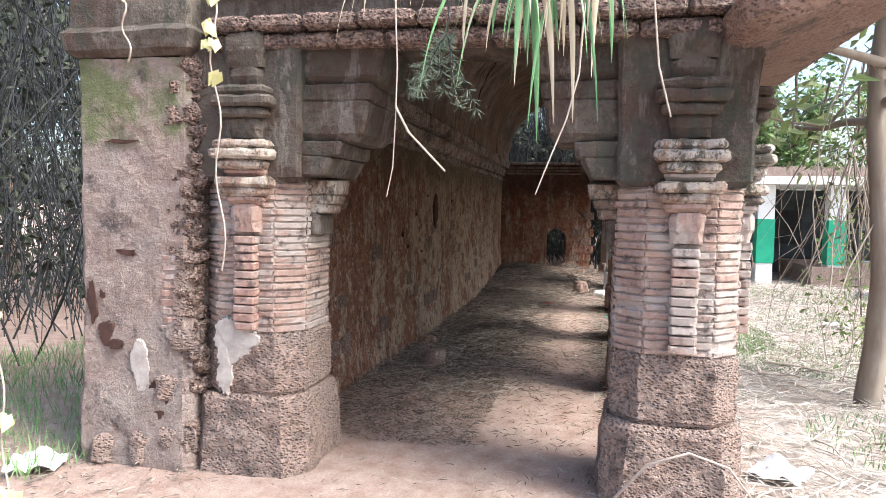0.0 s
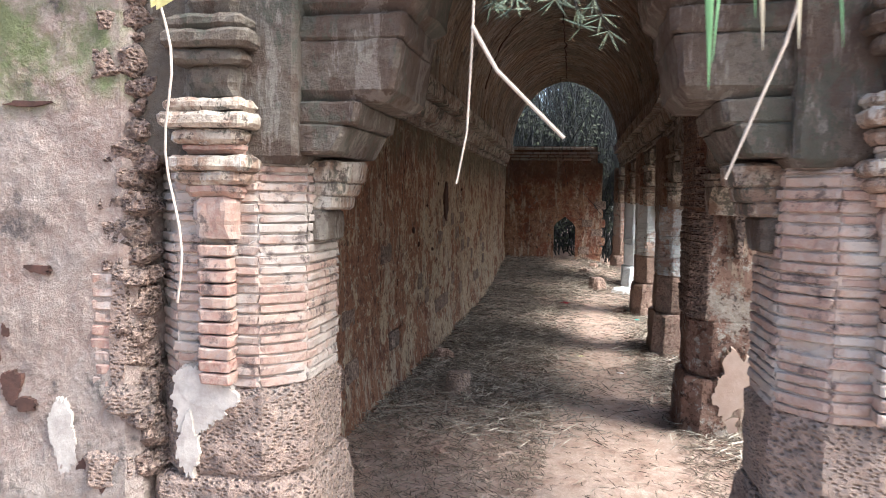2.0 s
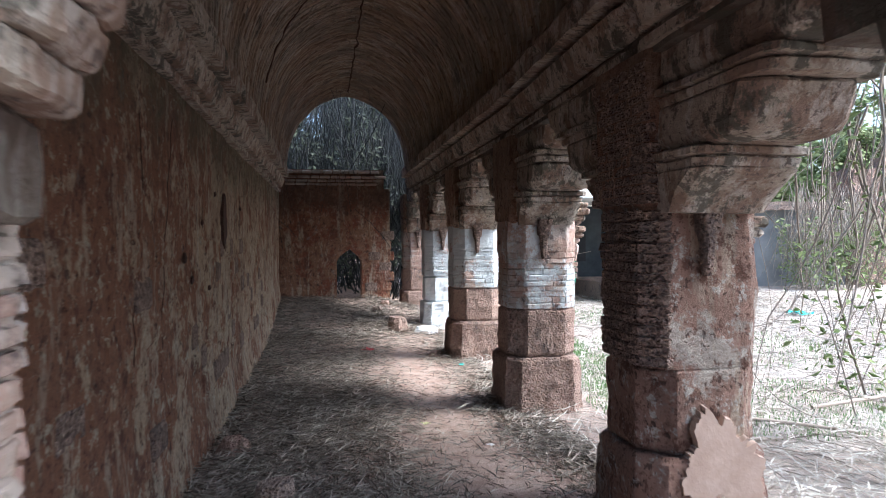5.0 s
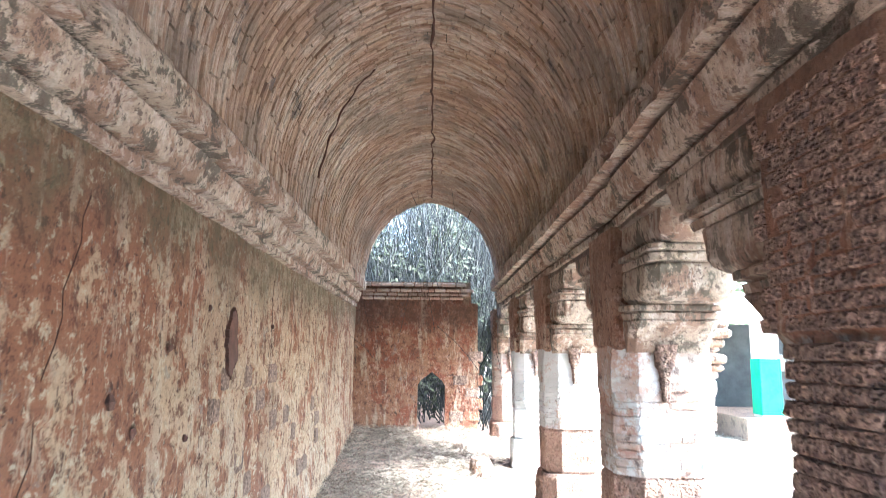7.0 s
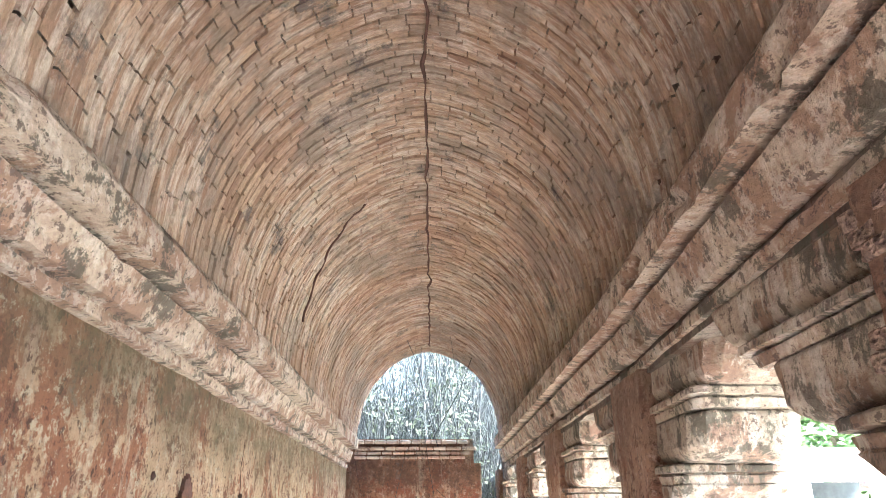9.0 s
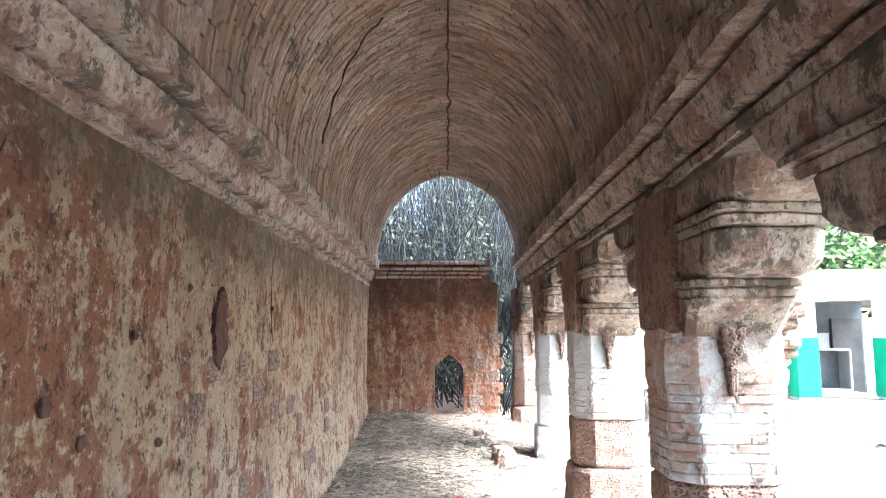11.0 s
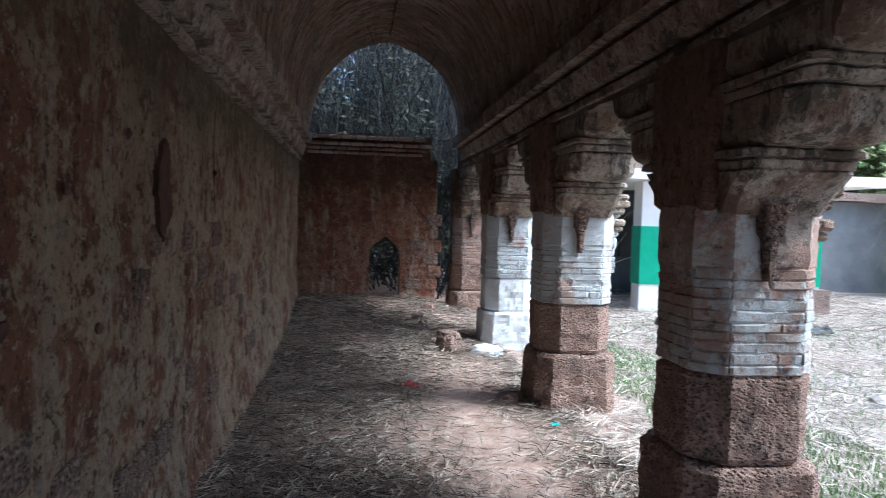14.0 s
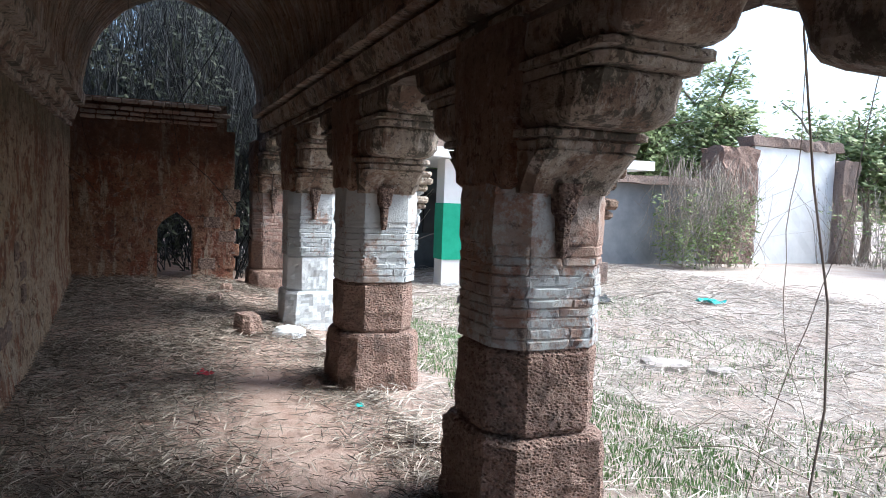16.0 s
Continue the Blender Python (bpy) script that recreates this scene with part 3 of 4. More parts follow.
                brick_at(pillar, xa + (xb - xa) * f + nx * o, ya + (yb - ya) * f + ny * o, z, run * (f1 - f0) - gap, 0.09, h - gap, ang, material)
        z += h


def flake_patch(name, w, h, material, seed, thick=0.012):
    """A thin broken sheet of plaster with a ragged outline, facing -y."""
    verts, faces, n = [(0, -thick, 0)], [], 160
    for k in range(n):
        a = 2 * math.pi * k / n
        c = Vector((math.cos(a), math.sin(a), seed * 1.7))
        f = 1 + 0.5 * noise.noise(c * 1.1) + 0.22 * noise.noise(c * 3.1) + 0.12 * noise.noise(c * 9) + 0.10 * noise.noise(c * 21)
        x, z = 0.5 * w * f * c.x, 0.5 * h * f * c.y
        verts += [(x, -thick, z), (x * 1.03, 0.03, z * 1.03)]
    for k in range(n):
        i, j = 1 + 2 * k, 1 + 2 * ((k + 1) % n)
        faces += [(0, i, j), (i, i + 1, j + 1, j)]
    return mesh_from(name, verts, faces, material)


def plinth_levels(z0, z1, h, c, flare=0.0):
    return [(z0, h + flare - 0.015, h + flare - 0.015, c), (z0 + 0.03, h + flare, h + flare, c), (z1 - 0.03, h, h, c), (z1, h - 0.02, h - 0.02, c)]


def ornament(parent, x, y, face, z0, z1, material, scale=1.0, cap=None):
    """The engaged half-colonnette on a pillar's face: a brick strip with bowl-shaped caps stacked over it."""
    cap = cap or CAP
    m0 = pose(x, y, 0, 0, 0, face)
    z = z0
    while z < z1 - 0.02:
        p = m0 @ Vector((0, -0.01, z))
        brick_at(parent, p.x, p.y, p.z, 0.14 * scale, 0.10, 0.045, face, material)
        z += 0.053
    tiers = [(z1, 0.09, 0.07, 0.17), (z1 + 0.17, 0.12, 0.08, 0.05), (z1 + 0.22, 0.18, 0.12, 0.12), (z1 + 0.34, 0.13, 0.08, 0.04), (z1 + 0.38, 0.19, 0.15, 0.18), (z1 + 0.57, 0.11, 0.07, 0.12),
             (z1 + 0.69, 0.19, 0.14, 0.19), (z1 + 0.89, 0.11, 0.06, 0.10), (z1 + 0.99, 0.13, 0.09, 0.2)]
    for k, (z, hx, out, h) in enumerate(tiers):
        hx *= scale
        big = hx > 0.15 * scale
        lv = [(0, hx * (0.68 if big else 0.95), out * 0.6, 0.02), (h * 0.35, hx * 0.95, out * 0.92, 0.03), (h * 0.45, hx, out, 0.03), (h * 0.85, hx, out, 0.03), (h, hx * 0.88, out * 0.85, 0.03)]
        # upper slabs take the dark copy, with the shade above in its colour
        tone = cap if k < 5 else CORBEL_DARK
        if big:
            # two or three worn courses, the middle one widest
            steps = ((0.0, 0.34, 0.80), (0.34, 0.70, 1.0), (0.70, 1.0, 0.93)) if h > 0.14 else ((0.0, 0.45, 0.84), (0.45, 1.0, 1.0))
            for c, (f0, f1, s) in enumerate(steps):
                za, zb = h * f0, h * f1 - 0.004
                e = min(0.016, (zb - za) / 3)
                lv = [(za, hx * s - e, out * s - e, 0.02), (za + e, hx * s, out * s, 0.03), (zb - e, hx * s, out * s, 0.03), (zb, hx * s - e, out * s - e, 0.02)]
                piece("cap_slab", rough("cap_slab", lv, tone, 0.016, 11, k * 3 + c + int(10 * abs(x)), (9, 2), 0.018), parent,
                      m0 @ pose(rnd.uniform(-0.006, 0.006), 0, z, 0, 0, rnd.uniform(-2, 2)), "pale weathered moulded brick slab" if k < 5 else "moulded brick slab toned dark for the shade above")
        else:
            piece("cap_slab", rough("cap_slab", lv, material if k < 5 else CORBEL_DARK, 0.012, 11, k + 3, (6, 2), 0.025), parent, m0 @ pose(0, 0, z))


def bracket(parent, material, dirs, half=0.27, along="y", reach=1.0, z0=1.70):
    """The corbelled bracket head: stacked slabs that reach further out, tier by tier."""
    tiers = [(z0, z0 + 0.20, 0.36, 0.53, "corbel"), (z0 + 0.20, z0 + 0.29, 0.57, 0.57, "slab"), (z0 + 0.29, z0 + 0.51, 0.80, 0.84, "block"),
             (z0 + 0.51, z0 + 0.60, 0.95, 0.97, "slab"), (z0 + 0.60, z0 + 0.80, 1.12, 1.18, "block")]
    for k, (za, zb, a, b, kind) in enumerate(tiers):
        lo, hi = (-a * reach if -1 in dirs else -0.3), (a * reach if 1 in dirs else 0.3)
        mid, hl = (lo + hi) / 2, (hi - lo) / 2
        grow = (b - a) * reach
        w = half + (0.025 if kind == "slab" else 0.0)
        c = 0.07 if kind == "block" else 0.045
        if kind == "slab":
            mz = (za + zb) / 2
            lv = [(za, w - 0.03, hl - 0.04, c), (mz - 0.008, w - 0.02, hl - 0.025, c), (mz - 0.004, w - 0.04, hl - 0.05, c), (mz + 0.004, w - 0.04, hl - 0.05, c), (mz + 0.008, w, hl + grow, c), (zb - 0.01, w, hl + grow, c), (zb, w - 0.012, hl + grow - 0.012, c)]
        elif kind == "block":
            lv = [(za, w - 0.075, hl - 0.13, c), (za + 0.012, w - 0.04, hl - 0.075, c), (za + 0.035, w - 0.016, hl - 0.03, c), (za + 0.07, w, hl, c), (zb - 0.02, w, hl + grow, c), (zb - 0.008, w - 0.006, hl + grow - 0.006, c), (zb, w - 0.02, hl + grow - 0.02, c)]
        else:
            lv = [(za, w - 0.02, hl - 0.02, c), (za + 0.06, w - 0.01, hl + grow * 0.15, c), (za + 0.12, w, hl + grow * 0.5, c), (zb - 0.012, w, hl + grow, c), (zb, w - 0.01, hl + grow - 0.01, c)]
        me = rough("bracket_" + kind, lv, material, 0.013, 7, k, (16, 3), 0.03)
        m = pose(0, mid, 0) if along == "y" else pose(mid, 0, 0, 0, 0, 90)
        piece("bracket_" + kind, me, parent, m, "")


def pendant(parent, x, y, face, z, material):
    lv = [(-0.28, 0.012, 0.015, 0.006), (-0.2, 0.026, 0.03, 0.012), (-0.08, 0.036, 0.045, 0.015), (-0.06, 0.052, 0.06, 0.02), (0.0, 0.056, 0.06, 0.02), (0.08, 0.07, 0.08, 0.02)]
    piece("pendant", rough("pendant", lv, material, 0.012, 12, 2, (3, 2), 0.04), parent, pose(x, y, z, 0, 0, face), "dark stained pendant below the bracket")


def build_pillar(x, y, upper, lower, label, low=0.36, seed=0, reach=1.0):
    gz = ground_z(x, y) - 0.06
    p = thing("pillar", label, "pillar", "arcade pillars", at=(x, y, 0))
    piece("base_block", rough("base_block", plinth_levels(gz, 0.50, low + 0.03, 0.12, 0.02), lower[0], 0.02, 7, seed, (9, 4), 0.035), p)
    piece("plinth_block", rough("plinth_block", plinth_levels(0.505, 0.94, low, 0.15), lower[1], 0.014, 8, seed + 1, (9, 4), 0.035), p)
    core = [(0.94, 0.316, 0.316, 0.134), (1.75, 0.316, 0.316, 0.134)]
    piece("core", rough("core", core, upper or SHAFT_PLASTER, 0.011, 22, seed, (14, 7), 0.018), p, None, "limewashed mortar between the courses")
    if upper is None:
        lv = [(0.93, 0.315, 0.315, 0.10), (1.3, 0.325, 0.325, 0.10), (1.74, 0.315, 0.315, 0.12)]
        piece("plaster_shaft", rough("plaster_shaft", lv, SHAFT_PLASTER, 0.012, 7, seed, (9, 3), 0.04), p, None, "pinkish plaster with small holes")
        brick_shaft(p, 0.338, 0.338, 0.12, 0.94, 1.72, LATERITE_DARK, faces=(4, 5))
        upper = BRICK_LIME
    else:
        brick_shaft(p, 0.315, 0.315, 0.13, 0.94, 1.46 if upper is not BRICK_RED else 1.72, upper)
        lv = [(1.43, 0.317, 0.317, 0.132), (1.46, 0.326, 0.326, 0.134), (1.66, 0.324, 0.324, 0.134), (1.74, 0.316, 0.316, 0.13)]
        piece("plaster_collar", rough("plaster_collar", lv, upper, 0.012, 9, seed, (10, 5), 0.03), p, None, "smooth limewashed plaster under the bracket")
    bracket(p, CORBEL, (-1, 1), reach=reach)
    piece("neck_block", rough("neck_block", [(2.2, 0.2, 0.24, 0.02), (2.6, 0.2, 0.24, 0.02)], CORBEL, 0.01, 6, seed, (4, 1), 0.1), p)
    piece("pilaster", rough("pilaster", [(1.715, 0.10, 0.24, 0.02), (1.75, 0.13, 0.28, 0.02), (2.10, 0.135, 0.31, 0.02), (2.50, 0.135, 0.33, 0.02)], PILASTER, 0.010, 7, seed, (10, 2), 0.04), p, pose(-0.20, 0, 0), "flat red-brown plastered face under the beam")
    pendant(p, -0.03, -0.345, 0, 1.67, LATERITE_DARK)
    ornament(p, 0.34, 0, 90, 1.2, 1.36, upper, 0.9)
    return p


def build_pillars():
    build_pillar(*PILLARS[1], None, (SHAFT_PLASTER, SHAFT_PLASTER), "square-cut pillar with peeling plaster over red laterite blocks", 0.325, seed=4, reach=1.22)
    q = bpy.data.objects["pillar"]
    z = 1.75
    while z < 2.44:
        y = -0.31
        while y < 0.25:
            w = rnd.uniform(0.13, 0.24)
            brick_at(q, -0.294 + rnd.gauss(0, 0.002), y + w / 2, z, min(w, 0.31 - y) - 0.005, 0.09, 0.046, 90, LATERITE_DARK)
            y += w
        z += 0.05
    piece("plaster_patch", flake_patch("plaster_patch", 0.42, 0.62, PINK_PLASTER, 5, 0.01), q, pose(0.06, -0.362, 0.42), "pale smooth plaster left on the base")
    build_pillar(*PILLARS[2], BRICK_LIME, (LATERITE, LATERITE), "brick pillar with flaking whitewash on laterite base blocks", 0.325, seed=6)
    build_pillar(*PILLARS[3], BRICK_WHITE, (LATERITE, LATERITE), "whitewashed brick pillar on bare red laterite base blocks", 0.32, seed=8)
    build_pillar(*PILLARS[4], BRICK_WHITE, (WHITE_STONE, WHITE_STONE), "bluish whitewashed brick pillar, limed down to the ground", 0.31, seed=10)
    build_pillar(*PILLARS[5], BRICK_RED, (LATERITE, LATERITE), "bare red brick pillar by the end wall", 0.33, seed=12)


build_pillars()


def build_front_pillar(x, y, label, side, seed):
    """A pillar of the entrance, with engaged colonnettes and a bracket towards the opening."""
    p = thing("entrance_pillar", label, "pillar", "entrance pillars", at=(x, y, 0))
    gz = ground_z(x, y) - 0.06
    piece("base_block", rough("base_block", plinth_levels(gz, 0.60, 0.375, 0.13, 0.03), LATERITE_GREY, 0.022, 7, seed, (10, 4), 0.03), p, None, "pitted laterite block")
    piece("plinth_block", rough("plinth_block", plinth_levels(0.60, 1.0, 0.35, 0.15), LATERITE_GREY, 0.016, 9, seed + 1, (10, 4), 0.03), p, None, "pitted laterite block")
    piece("core", rough("core", [(1.0, 0.332, 0.332, 0.151), (1.94, 0.332, 0.332, 0.151)], MORTAR, 0.013, 24, seed, (16, 8), 0.014), p, None, "worn lime mortar between the courses")
    brick_shaft(p, 0.337, 0.337, 0.15, 1.0, 1.93, BRICK_FRONT, 0.043, gap=0.009)
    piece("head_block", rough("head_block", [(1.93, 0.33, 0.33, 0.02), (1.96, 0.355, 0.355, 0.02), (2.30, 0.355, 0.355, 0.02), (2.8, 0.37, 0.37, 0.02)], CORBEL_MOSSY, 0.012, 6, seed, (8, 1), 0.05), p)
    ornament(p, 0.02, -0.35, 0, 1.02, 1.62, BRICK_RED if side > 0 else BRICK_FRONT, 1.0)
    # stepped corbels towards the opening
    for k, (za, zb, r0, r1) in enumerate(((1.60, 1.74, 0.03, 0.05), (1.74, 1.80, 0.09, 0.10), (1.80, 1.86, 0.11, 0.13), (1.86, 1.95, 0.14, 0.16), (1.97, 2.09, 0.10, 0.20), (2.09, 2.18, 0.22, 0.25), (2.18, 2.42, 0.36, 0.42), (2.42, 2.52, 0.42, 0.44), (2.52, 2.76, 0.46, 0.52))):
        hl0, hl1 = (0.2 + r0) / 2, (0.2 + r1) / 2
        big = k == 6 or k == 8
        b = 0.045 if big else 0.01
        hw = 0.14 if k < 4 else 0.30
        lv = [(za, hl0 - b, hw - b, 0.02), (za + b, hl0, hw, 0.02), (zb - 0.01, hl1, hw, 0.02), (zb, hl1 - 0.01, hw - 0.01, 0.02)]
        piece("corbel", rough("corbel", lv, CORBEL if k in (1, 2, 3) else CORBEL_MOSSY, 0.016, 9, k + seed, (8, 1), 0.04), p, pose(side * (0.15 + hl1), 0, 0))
    return p


P1 = build_front_pillar(-0.96, 4.9, "entrance pillar of thin lime-washed bricks on pitted laterite", 1, 20)
P2 = build_front_pillar(*PILLARS[0], "corner entrance pillar of thin brown bricks on pitted laterite", -1, 30)
ornament(P2, 0.36, 0, 90, 1.1, 1.62, BRICK_FRONT, 1.0)
for za, zb, r in ((1.97, 2.09, 0.5), (2.09, 2.18, 0.57), (2.18, 2.42, 0.8), (2.42, 2.52, 0.95)):
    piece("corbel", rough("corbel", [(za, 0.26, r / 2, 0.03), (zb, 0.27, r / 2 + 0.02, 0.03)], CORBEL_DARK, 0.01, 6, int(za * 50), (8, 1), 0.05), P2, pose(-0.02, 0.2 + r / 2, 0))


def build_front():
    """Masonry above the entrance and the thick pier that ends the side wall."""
    # the wall's dark tone holds the shade of the roof overhang
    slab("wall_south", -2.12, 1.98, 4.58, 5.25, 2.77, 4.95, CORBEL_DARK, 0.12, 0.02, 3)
    tagged(bpy.data.objects["wall_south"], "masonry above the entrance, toned dark for overhang shade", "wall", kind="structure")
    front = bpy.data.objects["wall_south"]
    for z, out in ((2.72, 0.06), (2.82, 0.12), (3.05, 0.05)):
        x = -1.2
        while x < 1.9:
            w = rnd.uniform(0.22, 0.36)
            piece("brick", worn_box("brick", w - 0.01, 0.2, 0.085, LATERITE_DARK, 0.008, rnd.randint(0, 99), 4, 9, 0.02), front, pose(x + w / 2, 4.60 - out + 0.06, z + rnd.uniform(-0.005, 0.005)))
            x += w
    pier = thing("pier", "thick pier of pitted plaster over rubble with a mossy top", "pier", at=(-1.70, 4.95, 0))
    lv = [(-0.05, 0.42, 0.50, 0.06), (0.5, 0.41, 0.49, 0.05), (1.0, 0.39, 0.46, 0.04), (2.68, 0.395, 0.46, 0.03)]
    piece("body", rough("body", lv, PIER, 0.016, 5.5, 7, (26, 2), 0.03), pier)
    piece("coping", rough("coping", [(2.69, 0.40, 0.47, 0.02), (2.73, 0.44, 0.52, 0.02), (2.83, 0.46, 0.54, 0.02), (2.87, 0.42, 0.5, 0.02), (3.5, 0.42, 0.5, 0.02)], CORBEL_DARK, 0.016, 5, 3, (14, 2), 0.04), pier)
    for k, (x, z, s) in enumerate(((0.30, 0.30, 0.26), (0.27, 0.62, 0.24), (0.33, 0.92, 0.16), (0.10, 0.22, 0.3), (-0.18, 0.2, 0.3))):
        piece("rubble_stone", rough("rubble_stone", [(-s / 2, s * 0.3, 0.06, 0.03), (-s / 4, s * 0.5, 0.12, 0.04), (s / 4, s * 0.5, 0.12, 0.04), (s / 2, s * 0.3, 0.06, 0.03)], LATERITE_GREY, 0.03, 6, k + 40, (6, 3), 0.04), pier, pose(x, -0.375, z, 0, 0, 10 * k))
    for k, (x, z, w, h, m) in enumerate(((0.07, 0.74, 0.10, 0.26, LIME_PATCH), (-0.20, 0.95, 0.07, 0.13, DARK_HOLE), (-0.30, 1.15, 0.05, 0.22, DARK_HOLE), (-0.12, 0.88, 0.09, 0.05, DARK_HOLE), (-0.05, 1.47, 0.11, 0.03, DARK_HOLE),
                                           (-0.22, 1.2, 0.03, 0.05, DARK_HOLE), (0.33, 1.2, 0.06, 0.5, LATERITE_GREY), (0.2, 0.55, 0.1, 0.2, DARK_HOLE), (-0.08, 2.17, 0.16, 0.02, DARK_HOLE))):
        piece("patch", flake_patch("patch", w * 1.3, h * 1.2, m, k + 60, 0.008), pier, pose(x, -0.478 if z < 0.9 else -0.462, z), "fallen plaster showing what lies beneath")
    # the broken edge: courses torn back to dark rubble
    z = 0.12
    while z < 2.62:
        h = rnd.uniform(0.07, 0.17)
        w = rnd.uniform(0.13, 0.26)
        lv = [(0, w * 0.36, 0.05, 0.02), (h * 0.25, w * 0.5, 0.09, 0.03), (h * 0.75, w * 0.48, 0.09, 0.03), (h, w * 0.34, 0.05, 0.02)]
        piece("rubble_stone", rough("rubble_stone", lv, LATERITE_DARK, 0.04, 13, int(z * 100), (6, 3), 0.025), pier,
              pose(0.355 + rnd.uniform(-0.035, 0.025), -0.365 + rnd.uniform(-0.03, 0.02), z, rnd.uniform(-12, 12), rnd.uniform(-20, 20), rnd.uniform(-15, 15)))
        z += h * 0.92
    for k in range(9):
        brick_at(pier, 0.27 + rnd.uniform(-0.03, 0.02), -0.415, 0.98 + 0.055 * k, rnd.uniform(0.07, 0.13), 0.1, 0.042, 0, BRICK_RED)
    for k, (x, z, w, h) in enumerate(((-0.07, 0.93, 0.19, 0.24), (-0.02, 0.98, 0.2, 0.12), (-0.13, 0.72, 0.08, 0.2))):
        piece("lime_patch", flake_patch("lime_patch", w * 1.2, h * 1.25, LIME_PATCH, k + 80, 0.010 + 0.006 * k), P1, pose(x, -0.352, z), "flaking white lime plaster")
    eave = thing("eave_slab", "heavy broken stone eave slab over the colonnade", "eave", at=(2.2, 5.3, 2.72))
    piece("slab", rough("slab", [(0, 0.33, 1.25, 0.08), (0.05, 0.40, 1.3, 0.1), (0.16, 0.42, 1.32, 0.1), (0.22, 0.36, 1.3, 0.08)], LATERITE, 0.03, 3, 3, (16, 2), 0.03), eave, pose(0, 0, 0, 0, -12, 0))


build_front()

# ---- wall details ----
def build_wall_details():
    r3 = random.Random(3)
    # faced laterite blocks that show through the thin plaster low on the wall
    for row in range(6):
        y = 5.2 + 0.15 * (row % 2)
        while y < 14.6:
            w = r3.uniform(0.22, 0.36)
            if r3.random() < 0.62:
                z = 0.42 + row * 0.2
                x = WALL_X + 0.10 * max(0, 0.8 - z) ** 1.5 + 0.02 * noise.noise(Vector((0, y, z)) * 1.5)
                me = rough("stone_block", [(0, 0.02, (w - 0.04) / 2 - 0.02, 0.01), (0.02, 0.03, (w - 0.04) / 2, 0.015), (0.14, 0.03, (w - 0.04) / 2, 0.015), (0.165, 0.02, (w - 0.04) / 2 - 0.02, 0.01)],
                           r3.choice((WALL_PLASTER, WALL_PLASTER, WALL_PLASTER, WALL_PLASTER, LATERITE_DARK)), 0.012, 9, r3.randint(0, 99), (4, 1), 0.05)
                piece("stone_block", me, WALL, pose(x - 0.018 + r3.uniform(-0.008, 0.004), y + w / 2, z))
            y += w
    # the broken-out recess, its inner shade given as a dark flake on the wall
    piece("recess", flake_patch("recess", 0.24, 0.40, DARK_HOLE, 3, 0.008), WALL, pose(WALL_X + 0.016, 10.43, 1.74, 0, 0, 90), "dark flake for the shade of a broken-out hollow")
    for y, z, s in ((8.66, 1.46, 0.07), (9.3, 1.7, 0.04), (8.9, 1.3, 0.05), (9.6, 1.2, 0.04), (11.6, 1.9, 0.035), (9.9, 1.95, 0.04)):
        piece("pock", rough("pock", [(-s / 2, 0.004, s * 0.3, 0.003), (0, 0.01, s * 0.5, 0.004), (s / 2, 0.004, s * 0.3, 0.003)], DARK_HOLE, 0.01, 20, int(y * 9), (4, 1), 0.03), WALL,
              pose(WALL_X + 0.012, y, z))
    cracks = []
    for y, z, n in ((8.35, 2.3, 16), (7.6, 2.2, 14), (11.6, 2.3, 7)):
        p, path = Vector((WALL_X + 0.008, y, z)), []
        for k in range(n):
            path.append((tuple(p), 0.0028))
            p = p + Vector((0, r3.uniform(-0.06, 0.05), -0.1))
        cracks.append(path)
    piece("crack", tubes("crack", cracks, DARK_HOLE, 4), WALL, None, "dark open crack")
    # cracks of the vault
    lines = []
    path = [(tuple((0.27 + 0.035 * noise.noise(Vector((0, y * 2.6, 0))) + 0.03 * noise.noise(Vector((5, y * 9, 0))), y, 4.412)), 0.012 + 0.012 * noise.noise(Vector((2, y * 3, 0)))) for y in [6 + 0.12 * k for k in range(96)]]
    lines.append(path)
    lines.append([((0.21 - math.cos(t) * 1.13, 11.4 + 1.0 * math.cos(t) ** 2 + 0.03 * math.sin(t * 30), 2.97 + 1.42 * math.sin(t)), 0.012) for t in [0.32 + 0.055 * k for k in range(16)]])
    tagged(piece("ceiling_crack", tubes("ceiling_crack", lines, DARK_HOLE, 4)), "long dark crack along the crown of the vault", "crack", kind="structure")


build_wall_details()


# ---- loose things on the floor ----
def stone(x, y, s, h, material, label, seed):
    z = ground_z(x, y) - 0.02
    lv = [(0, s * 0.40, s * 0.34, 0.05), (h * 0.2, s * 0.5, s * 0.42, 0.06), (h * 0.75, s * 0.46, s * 0.4, 0.07), (h, s * 0.34, s * 0.3, 0.06)]
    ob = piece("stone", rough("stone", lv, material, 0.035, 5, seed, (5, 3), 0.03), None, pose(x, y, z, 0, 0, seed * 37))
    tagged(ob, label, "stone")


stone(-0.48, 7.85, 0.27, 0.22, LATERITE_GREY, "squared laterite stone lying on the soil floor", 1)
stone(-0.85, 9.1, 0.24, 0.16, LATERITE, "rough red laterite lump beside the wall foot", 2)
stone(0.98, 15.1, 0.34, 0.24, LATERITE, "loose laterite block among dry straw", 3)
stone(1.42, 15.0, 0.36, 0.12, WHITE_STONE, "flat limed stone at the foot of the whitewashed pillar", 4)
stone(0.75, 16.6, 0.22, 0.14, LATERITE_GREY, "small grey stone half sunk in straw", 5)
stone(0.95, 17.3, 0.2, 0.14, LATERITE, "small brown stone on the straw heap", 6)
stone(1.25, 12.95, 0.22, 0.10, LATERITE, "broken stone at the pillar foot", 7)
stone(-0.35, 6.3, 0.14, 0.07, LATERITE, "small stone lying on the floor", 8)
